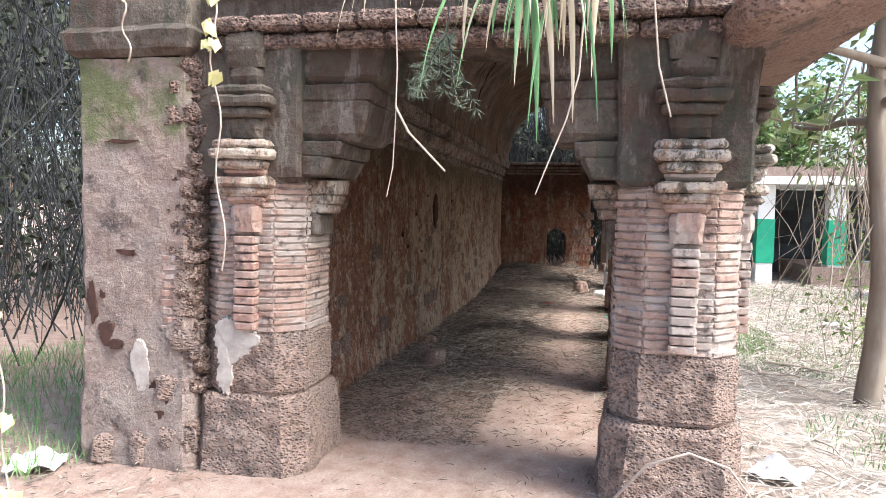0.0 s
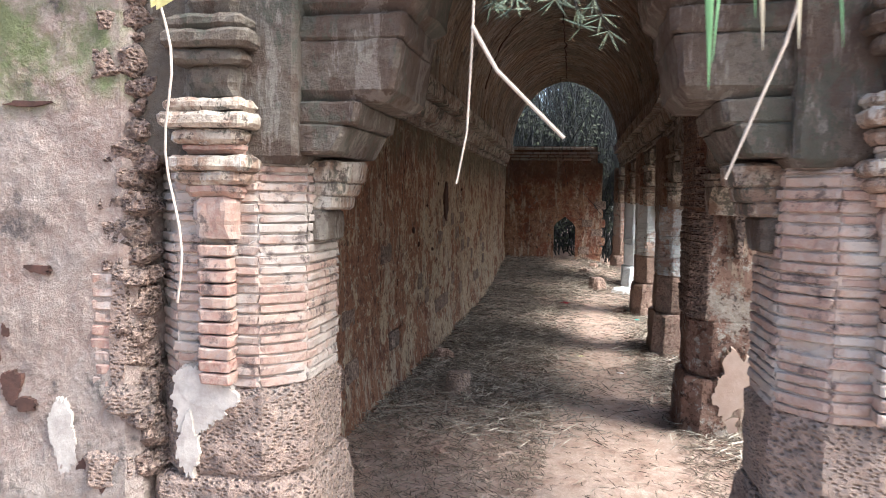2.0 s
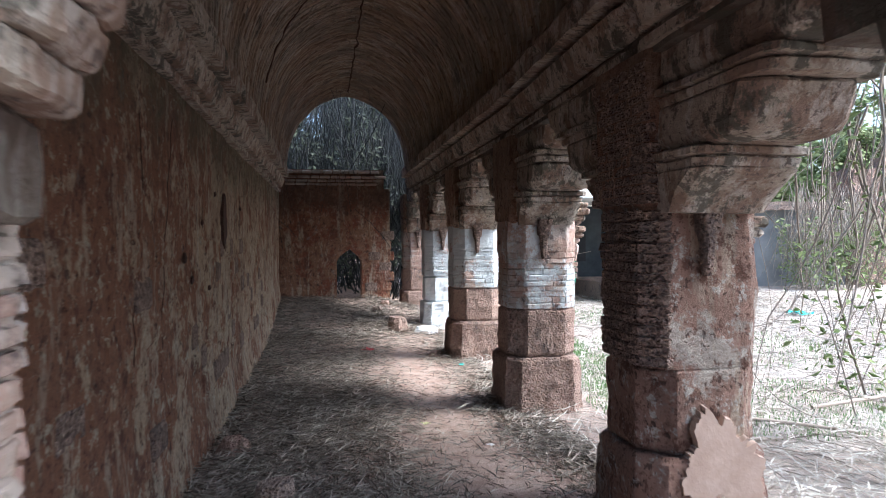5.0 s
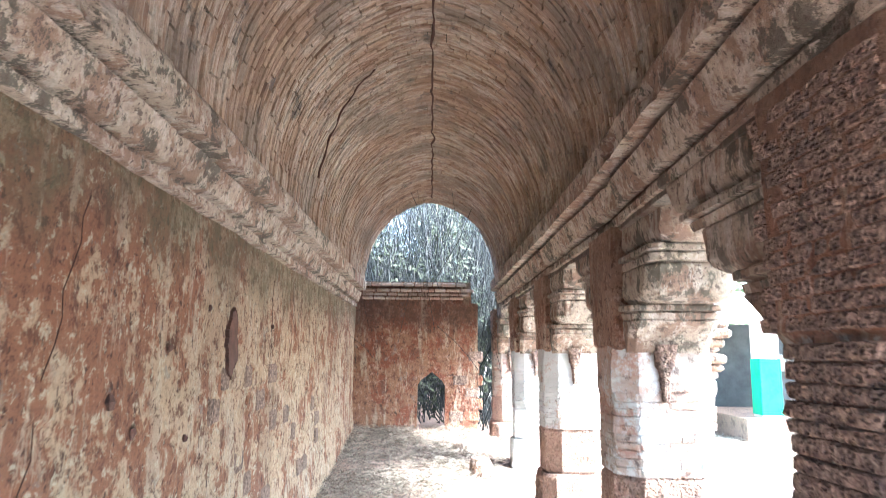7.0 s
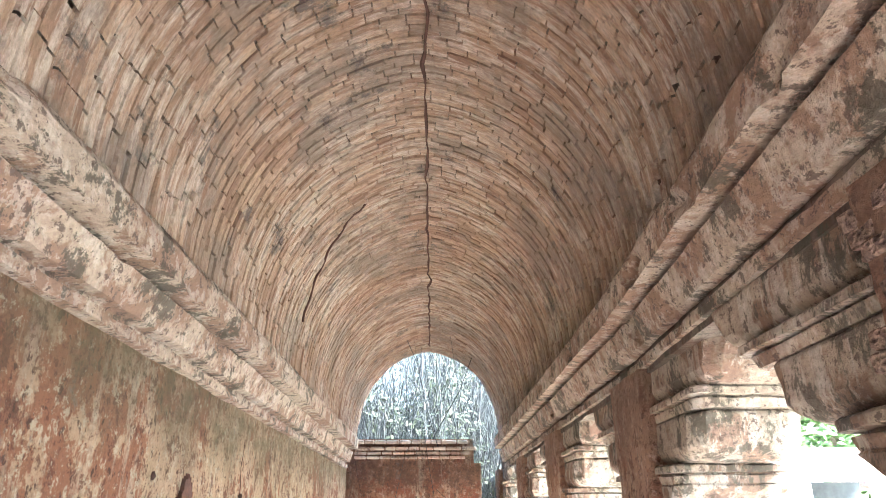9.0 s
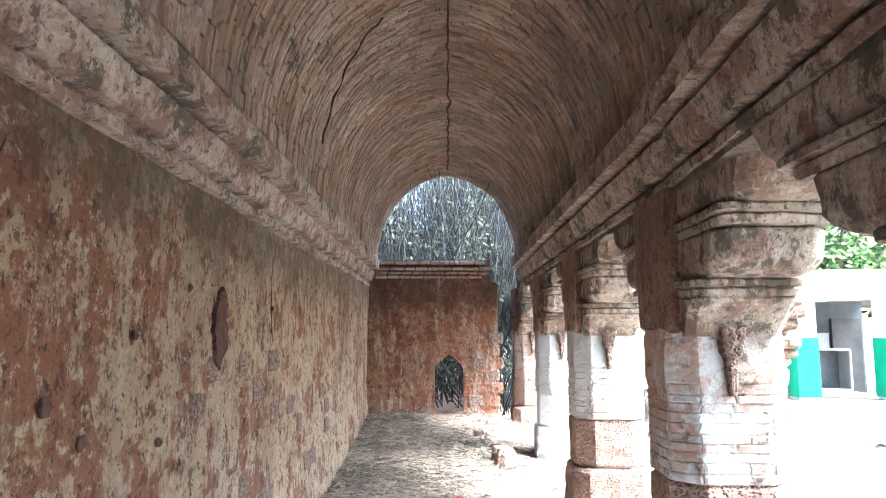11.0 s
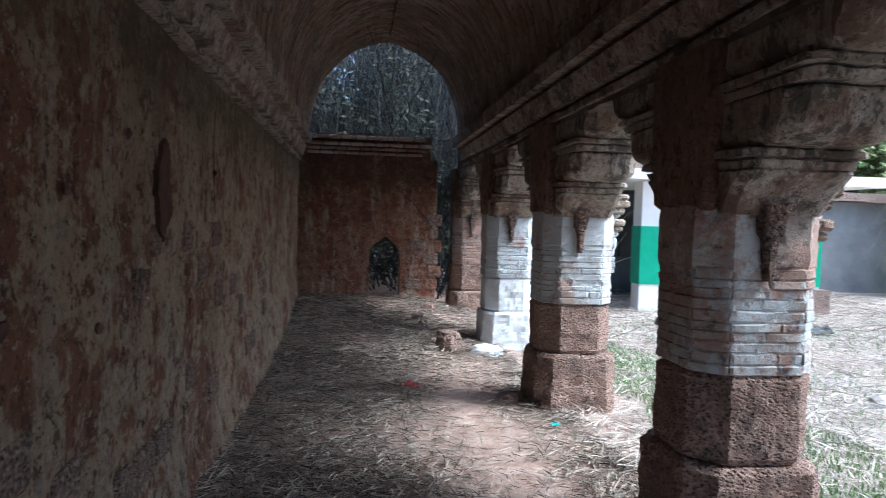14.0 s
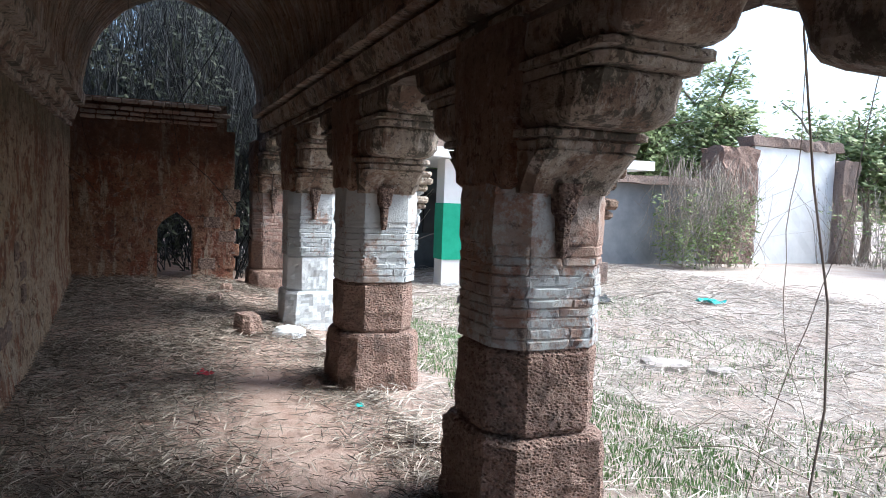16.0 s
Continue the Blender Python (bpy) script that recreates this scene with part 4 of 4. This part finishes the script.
stone(5.1, 12.9, 0.5, 0.10, LIME_PATCH, "pale slab of rubble in the yard", 9)
stone(5.5, 12.5, 0.3, 0.09, LIME_PATCH, "broken rubble piece in the yard", 10)


def crumpled(name, x, y, s, material, label, category, seed):
    me = sheet(name, -s / 2, s / 2, -s / 2, s / 2, 9, 9, lambda a, b: 0.03 + 0.35 * s * abs(noise.noise(Vector((a * 7 / s * 0.4, b * 7 / s * 0.4, seed)))), material)
    tagged(piece(name, me, None, pose(x, y, ground_z(x, y) + 0.005, 0, 0, seed * 50)), label, category)


crumpled("rag", 0.39, 13.5, 0.14, RED_CLOTH, "scrap of red cloth on the straw", "rag", 1)
crumpled("plastic_bag", 9.5, 16.7, 0.4, TEAL_PLASTIC, "crumpled teal plastic bag on dry grass", "bag", 2)
crumpled("paper_sheet", 2.35, 5.3, 0.32, PALE_PLASTIC, "torn white paper lying in dry litter", "paper", 3)
crumpled("paper_sheet", -2.2, 4.25, 0.3, PALE_PLASTIC, "crumpled newspaper beside the pier", "paper", 4)
crumpled("plastic_bag", 7.3, 17.4, 0.7, TIN, "dark plastic refuse on the yard", "bag", 5)
crumpled("wrapper", 0.62, 9.6, 0.06, YELLOW_LEAF, "small yellow wrapper on the path", "wrapper", 6)
crumpled("wrapper", 1.45, 12.2, 0.07, TEAL_PLASTIC, "small blue plastic wrapper by the pillar", "wrapper", 7)
crumpled("wrapper", 1.0, 8.9, 0.05, PALE_PLASTIC, "small pale wrapper on the floor", "wrapper", 8)


def litter(name, count, area, length, material, label, weight=None, lift=0.0):
    r4 = random.Random(count)
    items = []
    while len(items) < count:
        x, y = r4.uniform(area[0], area[1]), r4.uniform(area[2], area[3])
        if weight is not None and r4.random() > weight(x, y):
            continue
        a, l = r4.uniform(0, math.pi), r4.uniform(*length)
        z = ground_z(x, y) + 0.014 + r4.random() ** 2 * (0.03 + lift)
        w = r4.uniform(0.0028, 0.0055) + 0.013 * l
        d = Vector((math.cos(a), math.sin(a), r4.uniform(-0.15, 0.25)))
        items.append(((x, y, z), d * l / 2, Vector((-d.y, d.x, r4.uniform(-0.3, 0.3))) * w, 0.004))
    tagged(piece(name, flakes(name, items, material)), label, "litter", kind="stuff")


def hall_weight(x, y):
    path = math.exp(-((x - 0.85) / 0.5) ** 2) * max(0.0, min(1.0, (15.0 - y) / 1.5))
    near = min(1, max(0.08, (y - 6.2) / 2.2))
    return near * (1 - 0.95 * path) * (0.45 + 0.8 * noise.noise(Vector((x * 1.2, y * 1.2, 7))) + 0.3)


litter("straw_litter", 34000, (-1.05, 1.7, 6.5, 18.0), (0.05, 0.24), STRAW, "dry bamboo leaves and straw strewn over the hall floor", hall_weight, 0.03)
litter("leaf_crumbs", 17000, (-1.05, 1.8, 5.3, 11.5), (0.03, 0.10), LEAF_CRUMB, "dark crumbled leaves and chips on the soil floor", lambda x, y: 0.12 if 0.35 < x < 1.25 else 0.9)
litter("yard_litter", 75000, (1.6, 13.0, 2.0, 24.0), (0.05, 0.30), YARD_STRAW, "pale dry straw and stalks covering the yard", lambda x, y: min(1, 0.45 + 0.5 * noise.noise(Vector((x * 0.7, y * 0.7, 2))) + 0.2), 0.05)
litter("front_litter", 6000, (-5.0, 2.6, 0.2, 5.0), (0.03, 0.1), STRAW, "dry leaf litter before the entrance", lambda x, y: 0.3 if -1 < x < 1.4 else 1)


def yard_sticks():
    paths = []
    for k in range(1300):
        x, y = rnd.uniform(2.3, 14), rnd.uniform(2.5, 23)
        a = rnd.uniform(0, 2 * math.pi)
        paths.append(wander((x, y, ground_z(x, y) + 0.02), (math.cos(a), math.sin(a), rnd.uniform(0.0, 0.35)), rnd.uniform(0.3, 1.3), rnd.uniform(0.003, 0.009), 5, 0.3, 0.07))
    tagged(piece("dead_sticks", tubes("dead_sticks", paths, TWIG, 3)), "tangle of dead pale stalks on the yard", "sticks", kind="stuff")
    paths = [wander((x, y, 0.02), (dx, dy, 0.05), l, 0.02, 8, 0.12, 0.02) for x, y, dx, dy, l in
             ((3.2, 9.4, 1, -0.5, 2.5), (4.2, 9.6, 1, 0.1, 3.0), (2.6, 6.9, 1, 0.5, 1.6), (2.7, 6.2, 1, 0.3, 1.5), (3.0, 8.8, 1, 0.2, 1.8))]
    for p in paths:
        tagged(piece("fallen_branch", tubes("fallen_branch", [p], STEM, 6)), "fallen grey branch lying on dry grass", "branch", "fallen branches")


yard_sticks()


def grass_patch(name, cx, cy, rx, ry, count, h, material, label):
    items = []
    for k in range(count):
        a, r = rnd.uniform(0, 2 * math.pi), math.sqrt(rnd.random())
        x, y = cx + rx * r * math.cos(a), cy + ry * r * math.sin(a)
        l = h * rnd.uniform(0.4, 1.2)
        d = Vector((rnd.uniform(-0.5, 0.5), rnd.uniform(-0.5, 0.5), 1)).normalized() * l / 2
        items.append((Vector((x, y, ground_z(x, y))) + d, d, Vector((rnd.uniform(-1, 1), rnd.uniform(-1, 1), 0)).normalized() * 0.005, 0.002))
    tagged(piece(name, flakes(name, items, material)), label, "grass", kind="stuff")


grass_patch("grass", 3.0, 11.6, 0.8, 1.6, 4200, 0.09, GRASS, "thin green grass growing beside the arcade")
grass_patch("grass", 2.9, 14.6, 0.8, 2.0, 4200, 0.10, GRASS, "thin green grass by the whitewashed pillars")
grass_patch("grass", 4.0, 9.9, 1.8, 1.2, 3200, 0.08, GRASS, "sparse green grass in dry litter")
grass_patch("grass", 5.5, 13.2, 2.0, 1.6, 1500, 0.1, GRASS, "thin green grass through the dry litter")
grass_patch("grass", 6.0, 17.0, 2.4, 1.6, 1500, 0.12, GRASS, "scattered green grass towards the house")
grass_patch("weeds", -3.4, 6.0, 1.6, 3.5, 6000, 0.2, GRASS, "low green weeds along the outer side of the wall")
grass_patch("weeds", 4.0, 6.2, 1.2, 1.2, 900, 0.1, GRASS, "thin weeds around the tree foot")


# ---- thickets and trees ----
def thicket(name, x0, x1, y0, y1, h, stems, leaves, label, material=None, leaf=None, hang=0.5, seed=1, size=0.07, base=0.0):
    """Upright and hanging stems with small leaves, as one mass."""
    paths, items = [], []
    for k in range(stems):
        x, y = rnd.uniform(x0, x1), rnd.uniform(y0, y1)
        if rnd.random() < hang:
            p, d, l = (x, y, base + rnd.uniform(0.55, 1.0) * h), (rnd.uniform(-0.3, 0.3), rnd.uniform(-0.3, 0.3), -1), rnd.uniform(0.5, 0.9) * h * 0.8
        else:
            p, d, l = (x, y, base), (rnd.uniform(-0.45, 0.45), rnd.uniform(-0.45, 0.45), 1), rnd.uniform(0.5, 1.15) * h
        paths.append(wander(p, d, l, rnd.uniform(0.004, 0.016), 7, 0.22))
    for k in range(leaves):
        x, y = rnd.uniform(x0, x1), rnd.uniform(y0, y1)
        z = base + h * rnd.random() ** 0.7 * (0.75 + 0.45 * noise.noise(Vector((x * 0.5, y * 0.5, seed))))
        if noise.noise(Vector((x * 0.9, y * 0.9, z * 0.9 + seed))) < -0.05:
            continue
        d = Vector((rnd.uniform(-1, 1), rnd.uniform(-1, 1), rnd.uniform(-1, 0.4))).normalized()
        items.append(((x, y, z), d * size * rnd.uniform(0.5, 1.2), d.orthogonal() * size * 0.35, 0.01))
    ob = thing(name, label, "thicket", kind="stuff")
    piece("stems", tubes("stems", paths, material or DARK_TWIG, 3), ob)
    if items:
        piece("leaves", flakes("leaves", items, leaf or LEAF), ob)


# the four dark thickets carry their shade in leaf and twig colour
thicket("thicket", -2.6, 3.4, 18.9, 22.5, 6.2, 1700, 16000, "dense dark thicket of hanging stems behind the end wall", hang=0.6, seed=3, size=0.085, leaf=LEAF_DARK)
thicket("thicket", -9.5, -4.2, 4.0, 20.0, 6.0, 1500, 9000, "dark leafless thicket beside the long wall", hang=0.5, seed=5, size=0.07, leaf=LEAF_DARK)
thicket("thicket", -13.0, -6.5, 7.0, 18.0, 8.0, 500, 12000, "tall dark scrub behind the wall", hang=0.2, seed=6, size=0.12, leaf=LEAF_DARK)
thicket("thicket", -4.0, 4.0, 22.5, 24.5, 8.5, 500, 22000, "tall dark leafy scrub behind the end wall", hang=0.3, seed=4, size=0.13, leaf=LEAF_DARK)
thicket("hedge", 2.4, 4.7, 20.6, 22.5, 2.6, 420, 3500, "green creepers and dry stems past the arcade", TWIG, LEAF_PALE, 0.3, 8, 0.08)
thicket("creeper", 14.2, 17.2, 22.4, 24.1, 3.4, 420, 3600, "dry hanging creepers with green leaves over a broken wall", TWIG, LEAF_PALE, 0.8, 9, 0.09)
thicket("scrub", 21.5, 27.0, 19.5, 24.0, 3.2, 420, 2500, "grey leafless scrub at the edge of the yard", TWIG, LEAF_PALE, 0.2, 10, 0.09)
thicket("creeper", 3.4, 4.7, 7.8, 9.0, 3.4, 100, 1700, "pale green creeper trailing from the eave", TWIG, LEAF_PALE, 0.95, 13, 0.05, 0.3)


def tree(x, y, h, r, spread, leaves, label, seed, leaf=None, size=0.11, trunk=True):
    r5 = random.Random(seed)
    ob = thing("tree", label, "tree", at=(x, y, 0))
    paths = [[((0.06 * math.sin(k), 0.05 * math.cos(k * 1.3), -0.1 + h * 0.75 * k / 8), r * (1 - 0.08 * k)) for k in range(9)]]
    tips = []
    for k in range(16):
        z = h * (0.35 + 0.4 * k / 16)
        a = k * 2.4
        p = wander((0, 0, z), (math.cos(a), math.sin(a), r5.uniform(0.2, 0.9)), spread * r5.uniform(0.6, 1.1), r * 0.4, 6, 0.25)
        paths.append(p)
        tips += [q for q, _ in p[2:]]
        for s in range(2):
            q = wander(p[3][0], (r5.uniform(-1, 1), r5.uniform(-1, 1), r5.uniform(-0.4, 0.8)), spread * 0.5, r * 0.15, 5, 0.3)
            paths.append(q)
            tips += [c for c, _ in q[1:]]
    piece("trunk", tubes("trunk", paths, BARK, 7), ob)
    items = []
    for k in range(leaves):
        c = Vector(r5.choice(tips)) + Vector((r5.gauss(0, 0.3), r5.gauss(0, 0.3), r5.gauss(0, 0.25))) * spread * 0.3
        d = Vector((r5.uniform(-1, 1), r5.uniform(-1, 1), r5.uniform(-0.8, 0.3))).normalized()
        items.append((c, d * size * r5.uniform(0.5, 1.2), d.orthogonal() * size * 0.4, 0.012))
    piece("crown", flakes("crown", items, leaf or LEAF), ob)


tree(3.68, 7.6, 7.0, 0.12, 2.2, 1500, "slim grey-barked tree standing in the yard", 1, LEAF_PALE)
for k, (x, y, h, s, n) in enumerate(((20.0, 27.5, 7.8, 2.6, 5500), (25.5, 25.0, 5.6, 2.2, 4000), (15.5, 27.5, 6.5, 2.6, 4500), (12.5, 27.5, 6.5, 3.2, 5200), (17.0, 29, 6.0, 3.2, 5000), (26.5, 27, 6.0, 3.4, 4500), (7.5, 27.5, 7.5, 3.2, 5000), (2.5, 26.0, 8.0, 3.2, 5000), (24.0, 19.0, 4.6, 2.4, 3500),
                                     (-7.0, 24.0, 9.0, 3.4, 4500), (-12.0, 14.0, 9.0, 3.5, 4500), (21.5, 31.0, 5.2, 3.0, 3800), (31.0, 22.0, 7, 3.5, 3500))):
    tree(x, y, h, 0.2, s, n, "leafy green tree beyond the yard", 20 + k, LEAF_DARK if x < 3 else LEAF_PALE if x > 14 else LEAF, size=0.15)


# ---- houses across the yard ----
def build_house():
    h = thing("house", "low house with green and white posts and a pale roof slab", "house", at=(0, 0, 0))
    # back wall, its colour darkened for the shade beneath the roof slab
    slab("wall", 5.6, 10.3, 23.0, 23.25, -0.1, 2.5, SHADED_WALL, 0.6, 0.01, parent=h)
    slab("bare_patch", 8.95, 9.45, 22.96, 22.995, 0.46, 1.75, GREY_WALL, 0.15, 0.02, parent=h)
    slab("roof", 5.0, 10.4, 19.5, 23.5, 2.55, 2.75, WHITE_WALL, 0.6, 0.01, parent=h)
    slab("roof_tiles", 5.1, 10.3, 20.4, 23.5, 2.76, 3.05, LATERITE_GREY, 0.4, 0.04, parent=h)
    slab("plinth", 6.7, 9.4, 19.7, 22.94, -0.1, 0.45, LATERITE_GREY, 0.6, 0.008, parent=h)
    for x in (5.6, 7.3, 9.05):
        post = slab("post", x - 0.2, x + 0.2, 19.85, 20.25, -0.1 if x < 6 else 0.452, 2.54, WHITE_WALL, 0.4, 0.004, parent=h)
        slab("green_band", x - 0.215, x + 0.215, 19.83, 20.27, 0.5, 1.65, GREEN_PAINT, 0.4, 0.004, parent=post)
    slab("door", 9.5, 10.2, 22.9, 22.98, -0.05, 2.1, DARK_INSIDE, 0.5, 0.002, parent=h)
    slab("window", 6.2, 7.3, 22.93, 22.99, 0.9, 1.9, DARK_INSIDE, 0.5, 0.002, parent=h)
    cab = thing("box_frame", "grey metal box standing open against the house", "box", at=(8.95, 22.2, 0.45))
    for x in (-0.4, 0.4):
        piece("side", worn_box("side", 0.06, 0.5, 0.95, GREY_WALL, 0.002, 1, 2), cab, pose(x, 0, 0))
    for z in (0.0, 0.9):
        piece("shelf", worn_box("shelf", 0.8, 0.5, 0.05, GREY_WALL, 0.002, 1, 2), cab, pose(0, 0, z))
    piece("back", worn_box("back", 0.8, 0.03, 0.9, TIN, 0.002, 1, 2), cab, pose(0, 0.22, 0.02))


build_house()


def build_far_walls():
    a = thing("outhouse", "grey rendered outhouse wall under creepers", "building")
    slab("wall", 11.8, 17.3, 24.6, 25.0, -0.1, 2.5, GREY_WALL, 0.5, 0.02, parent=a)
    slab("roof", 11.6, 17.6, 24.2, 26.5, 2.5, 2.75, LATERITE_GREY, 0.5, 0.05, parent=a)
    b = thing("broken_house", "ruined house with a bare white limewashed gable wall", "building")
    slab("wall", 19.0, 23.0, 24.6, 25.0, -0.1, 4.0, WHITE_WALL, 0.4, 0.03, parent=b)
    slab("wall_top", 18.8, 23.2, 24.5, 25.2, 4.0, 4.35, LATERITE_GREY, 0.3, 0.12, parent=b)
    slab("broken_wall", 17.4, 18.98, 24.4, 25.4, -0.1, 3.9, LATERITE, 0.25, 0.14, parent=b)
    slab("side_wall", 23.02, 23.8, 24.2, 26.8, -0.1, 3.7, LATERITE_GREY, 0.3, 0.1, parent=b)


build_far_walls()


# ---- plants hanging over the entrance ----
def leaf_items(points, size):
    out = []
    for c in points:
        d = Vector((rnd.uniform(-0.7, 0.7), rnd.uniform(-0.5, 0.2), rnd.uniform(-1, -0.2))).normalized()
        out.append((c, d * size, d.orthogonal() * size * 0.55, size * 0.15))
    return out


def blade(p, d, length, w, bend):
    """A long drooping leaf blade, as a folded strip."""
    p, d = Vector(p), Vector(d).normalized()
    verts, faces = [], []
    side = d.cross(Vector((0, 1, 0.2))).normalized()
    n = 9
    for k in range(n + 1):
        f = k / n
        ww = w * math.sin(math.pi * min(1, 0.25 + 0.75 * f) ** 0.9) + 0.0008
        verts += [tuple(p - side * ww), tuple(p + Vector((0, -0.3 * ww, 0))), tuple(p + side * ww)]
        d = (d + Vector((0, 0, -bend))).normalized()
        p = p + d * length / n
    for k in range(n):
        for s in (0, 1):
            q = k * 3 + s
            faces.append((q, q + 1, q + 4, q + 3))
    return verts, faces


def hanging_plants():
    tuft = thing("grass_tuft", "tuft of long green and dry blades hanging over the entrance", "plant", at=(0.85, 4.0, 2.98))
    for k in range(44):
        x = rnd.gauss(0.06, 0.15)
        v, f = blade((x, rnd.uniform(-0.12, 0.08), rnd.uniform(-0.05, 0.08)), (rnd.uniform(-0.6, 0.6) + x, rnd.uniform(-0.7, -0.1), rnd.uniform(-0.7, 0.3)), rnd.uniform(0.4, 0.9), rnd.uniform(0.008, 0.018), 0.3)
        piece("blade", mesh_from("blade", v, f, BLADE_DRY if rnd.random() < 0.35 else BLADE, True), tuft)
    for k in range(26):
        v, f = blade((rnd.uniform(-0.95, 0.35), rnd.uniform(-0.1, 0.1), rnd.uniform(0, 0.1)), (rnd.uniform(-0.8, 0.8), -0.3, rnd.uniform(-0.5, 0.2)), rnd.uniform(0.25, 0.6), rnd.uniform(0.003, 0.008), 0.3)
        piece("blade", mesh_from("blade", v, f, BLADE_DRY, True), tuft)
    piece("stalks", tubes("stalks", [wander((0.05 * k - 0.1, 0.62, 0.25), (0, -1, -0.3), 0.66, 0.008, 5, 0.08) for k in range(6)], STEM, 5), tuft)
    sprig = thing("needle_sprig", "grey-green needle sprig drooping from the roof", "plant", at=(0.42, 3.95, 2.62))
    stems, needles = [], []
    for k in range(7):
        s = wander((0, 0, 0), (rnd.uniform(-0.9, 0.3), rnd.uniform(-0.4, 0.2), -0.7), rnd.uniform(0.25, 0.42), 0.003, 8, 0.15, 0.05)
        stems.append(s)
        for p, _ in s:
            for j in range(7):
                d = Vector((rnd.uniform(-1, 1), rnd.uniform(-0.6, 0.6), rnd.uniform(-1, 0.5))).normalized()
                c = Vector(p) + d * 0.03
                needles.append((c, d * 0.035, d.orthogonal() * 0.0022, 0.0))
    stems.append([((0, 0.7, 0.4), 0.005), ((0, 0.3, 0.45), 0.005), ((0, 0.05, 0.2), 0.004), ((0, 0, 0), 0.004)])
    piece("stem", tubes("stem", stems, DARK_TWIG, 4), sprig)
    piece("needles", flakes("needles", needles, GRASS_GREY), sprig)
    for pts, label in (([(0.2, 4.66, 3.3), (0.2, 4.3, 3.38), (0.20, 3.95, 3.25), (0.20, 3.82, 3.0), (0.20, 3.82, 2.7), (0.215, 3.81, 2.45), (0.21, 3.81, 2.2), (0.20, 3.81, 1.98), (0.175, 3.8, 1.84)], "pale bare twig hanging from the roof"),
                       ([(0.21, 3.81, 2.26), (0.28, 3.79, 2.14), (0.36, 3.78, 2.06), (0.46, 3.77, 1.96)], "short forked end of a bare twig"),
                       ([(1.1, 4.66, 3.2), (1.1, 4.2, 3.3), (1.09, 3.9, 3.1), (1.06, 3.84, 2.6), (1.05, 3.84, 2.4), (1.0, 3.84, 2.2), (0.93, 3.83, 2.02), (0.87, 3.83, 1.86)], "crooked pale twig hanging from the roof"),
                       ([(1.38, 4.66, 3.3), (1.38, 4.2, 3.35), (1.38, 3.98, 3.15), (1.37, 3.95, 2.75), (1.40, 3.95, 2.45), (1.46, 3.95, 2.22)], "thin twig hanging before the pillar cap")):
        tagged(piece("hanging_twig", tubes("hanging_twig", [[(p, 0.0065 - 0.0005 * k) for k, p in enumerate(pts)]], STEM, 6)), label, "twig", "hanging twigs")
    for x, y, zt, zb, lv, label in ((-0.93, 4.12, 3.0, 1.42, 6, "pale vine with yellowing leaves trailing down the pillar"), (-1.42, 4.0, 3.1, 2.55, 6, "vine with yellow-green leaves over the pier"),
                                    (-1.85, 3.6, 1.45, 0.04, 8, "pale-leaved vine trailing beside the pier")):
        v = thing("vine", label, "vine", "vines", at=(x, y, zt))
        n = 18
        pts = [((0.03 * math.sin(k * 0.9) + 0.004 * k, 0.015 * math.cos(k), (zb - zt) * k / n), 0.005) for k in range(n + 1)]
        piece("stem", tubes("stem", [pts], STEM, 5), v)
        lim = n if zt < 2 else int(n * 0.5)
        for k in range(lv):
            p = Vector(pts[rnd.randint(1, lim)][0]) + Vector((rnd.uniform(-0.04, 0.04), -0.03, 0))
            piece("leaf", flakes("leaf", leaf_items([p, p + Vector((0.02, 0, -0.01))], rnd.uniform(0.035, 0.06)), YELLOW_LEAF), v)
    arch = [((1.24, 4.2, 0.1), 0.008), ((1.28, 4.05, 0.4), 0.008), ((1.42, 3.98, 0.6), 0.008), ((1.6, 3.96, 0.68), 0.007), ((1.78, 3.98, 0.62), 0.006), ((1.95, 4.02, 0.4), 0.005), ((2.1, 4.1, 0.1), 0.004)]
    tagged(piece("arched_stem", tubes("arched_stem", [arch], STEM, 6)), "bent pale stem arching before the pillar base", "stem")
    vine = [((2.5, 9.3, 2.95), 0.006), ((2.75, 9.5, 2.5), 0.007), ((2.95, 9.55, 1.8), 0.008), ((3.05, 9.5, 1.2), 0.008), ((2.95, 9.4, 0.7), 0.008), ((2.75, 9.3, 0.35), 0.008), ((2.85, 9.1, 0.0), 0.008)]
    tagged(piece("hanging_vine", tubes("hanging_vine", [[(p, 0.85 * q) for p, q in vine]], BARK, 6)), "long bare vine looping down to the ground", "vine")
    for x, y, top in ((3.25, 9.45, 3.3), (3.4, 9.7, 3.2), (3.32, 9.9, 3.0)):
        tagged(piece("hanging_vine", tubes("hanging_vine", [wander((x, y, top), (0, 0, -1), top - 0.02, 0.0032, 16, 0.16, 0.16, 0.7)], BARK, 5)), "thin bare vine trailing to the yard", "vine", "bare vines")


GRASS_GREY = plain("grey_green_needles", (0.10, 0.13, 0.09), (0.20, 0.24, 0.17), 5, 0.7, by_island=True)
hanging_plants()
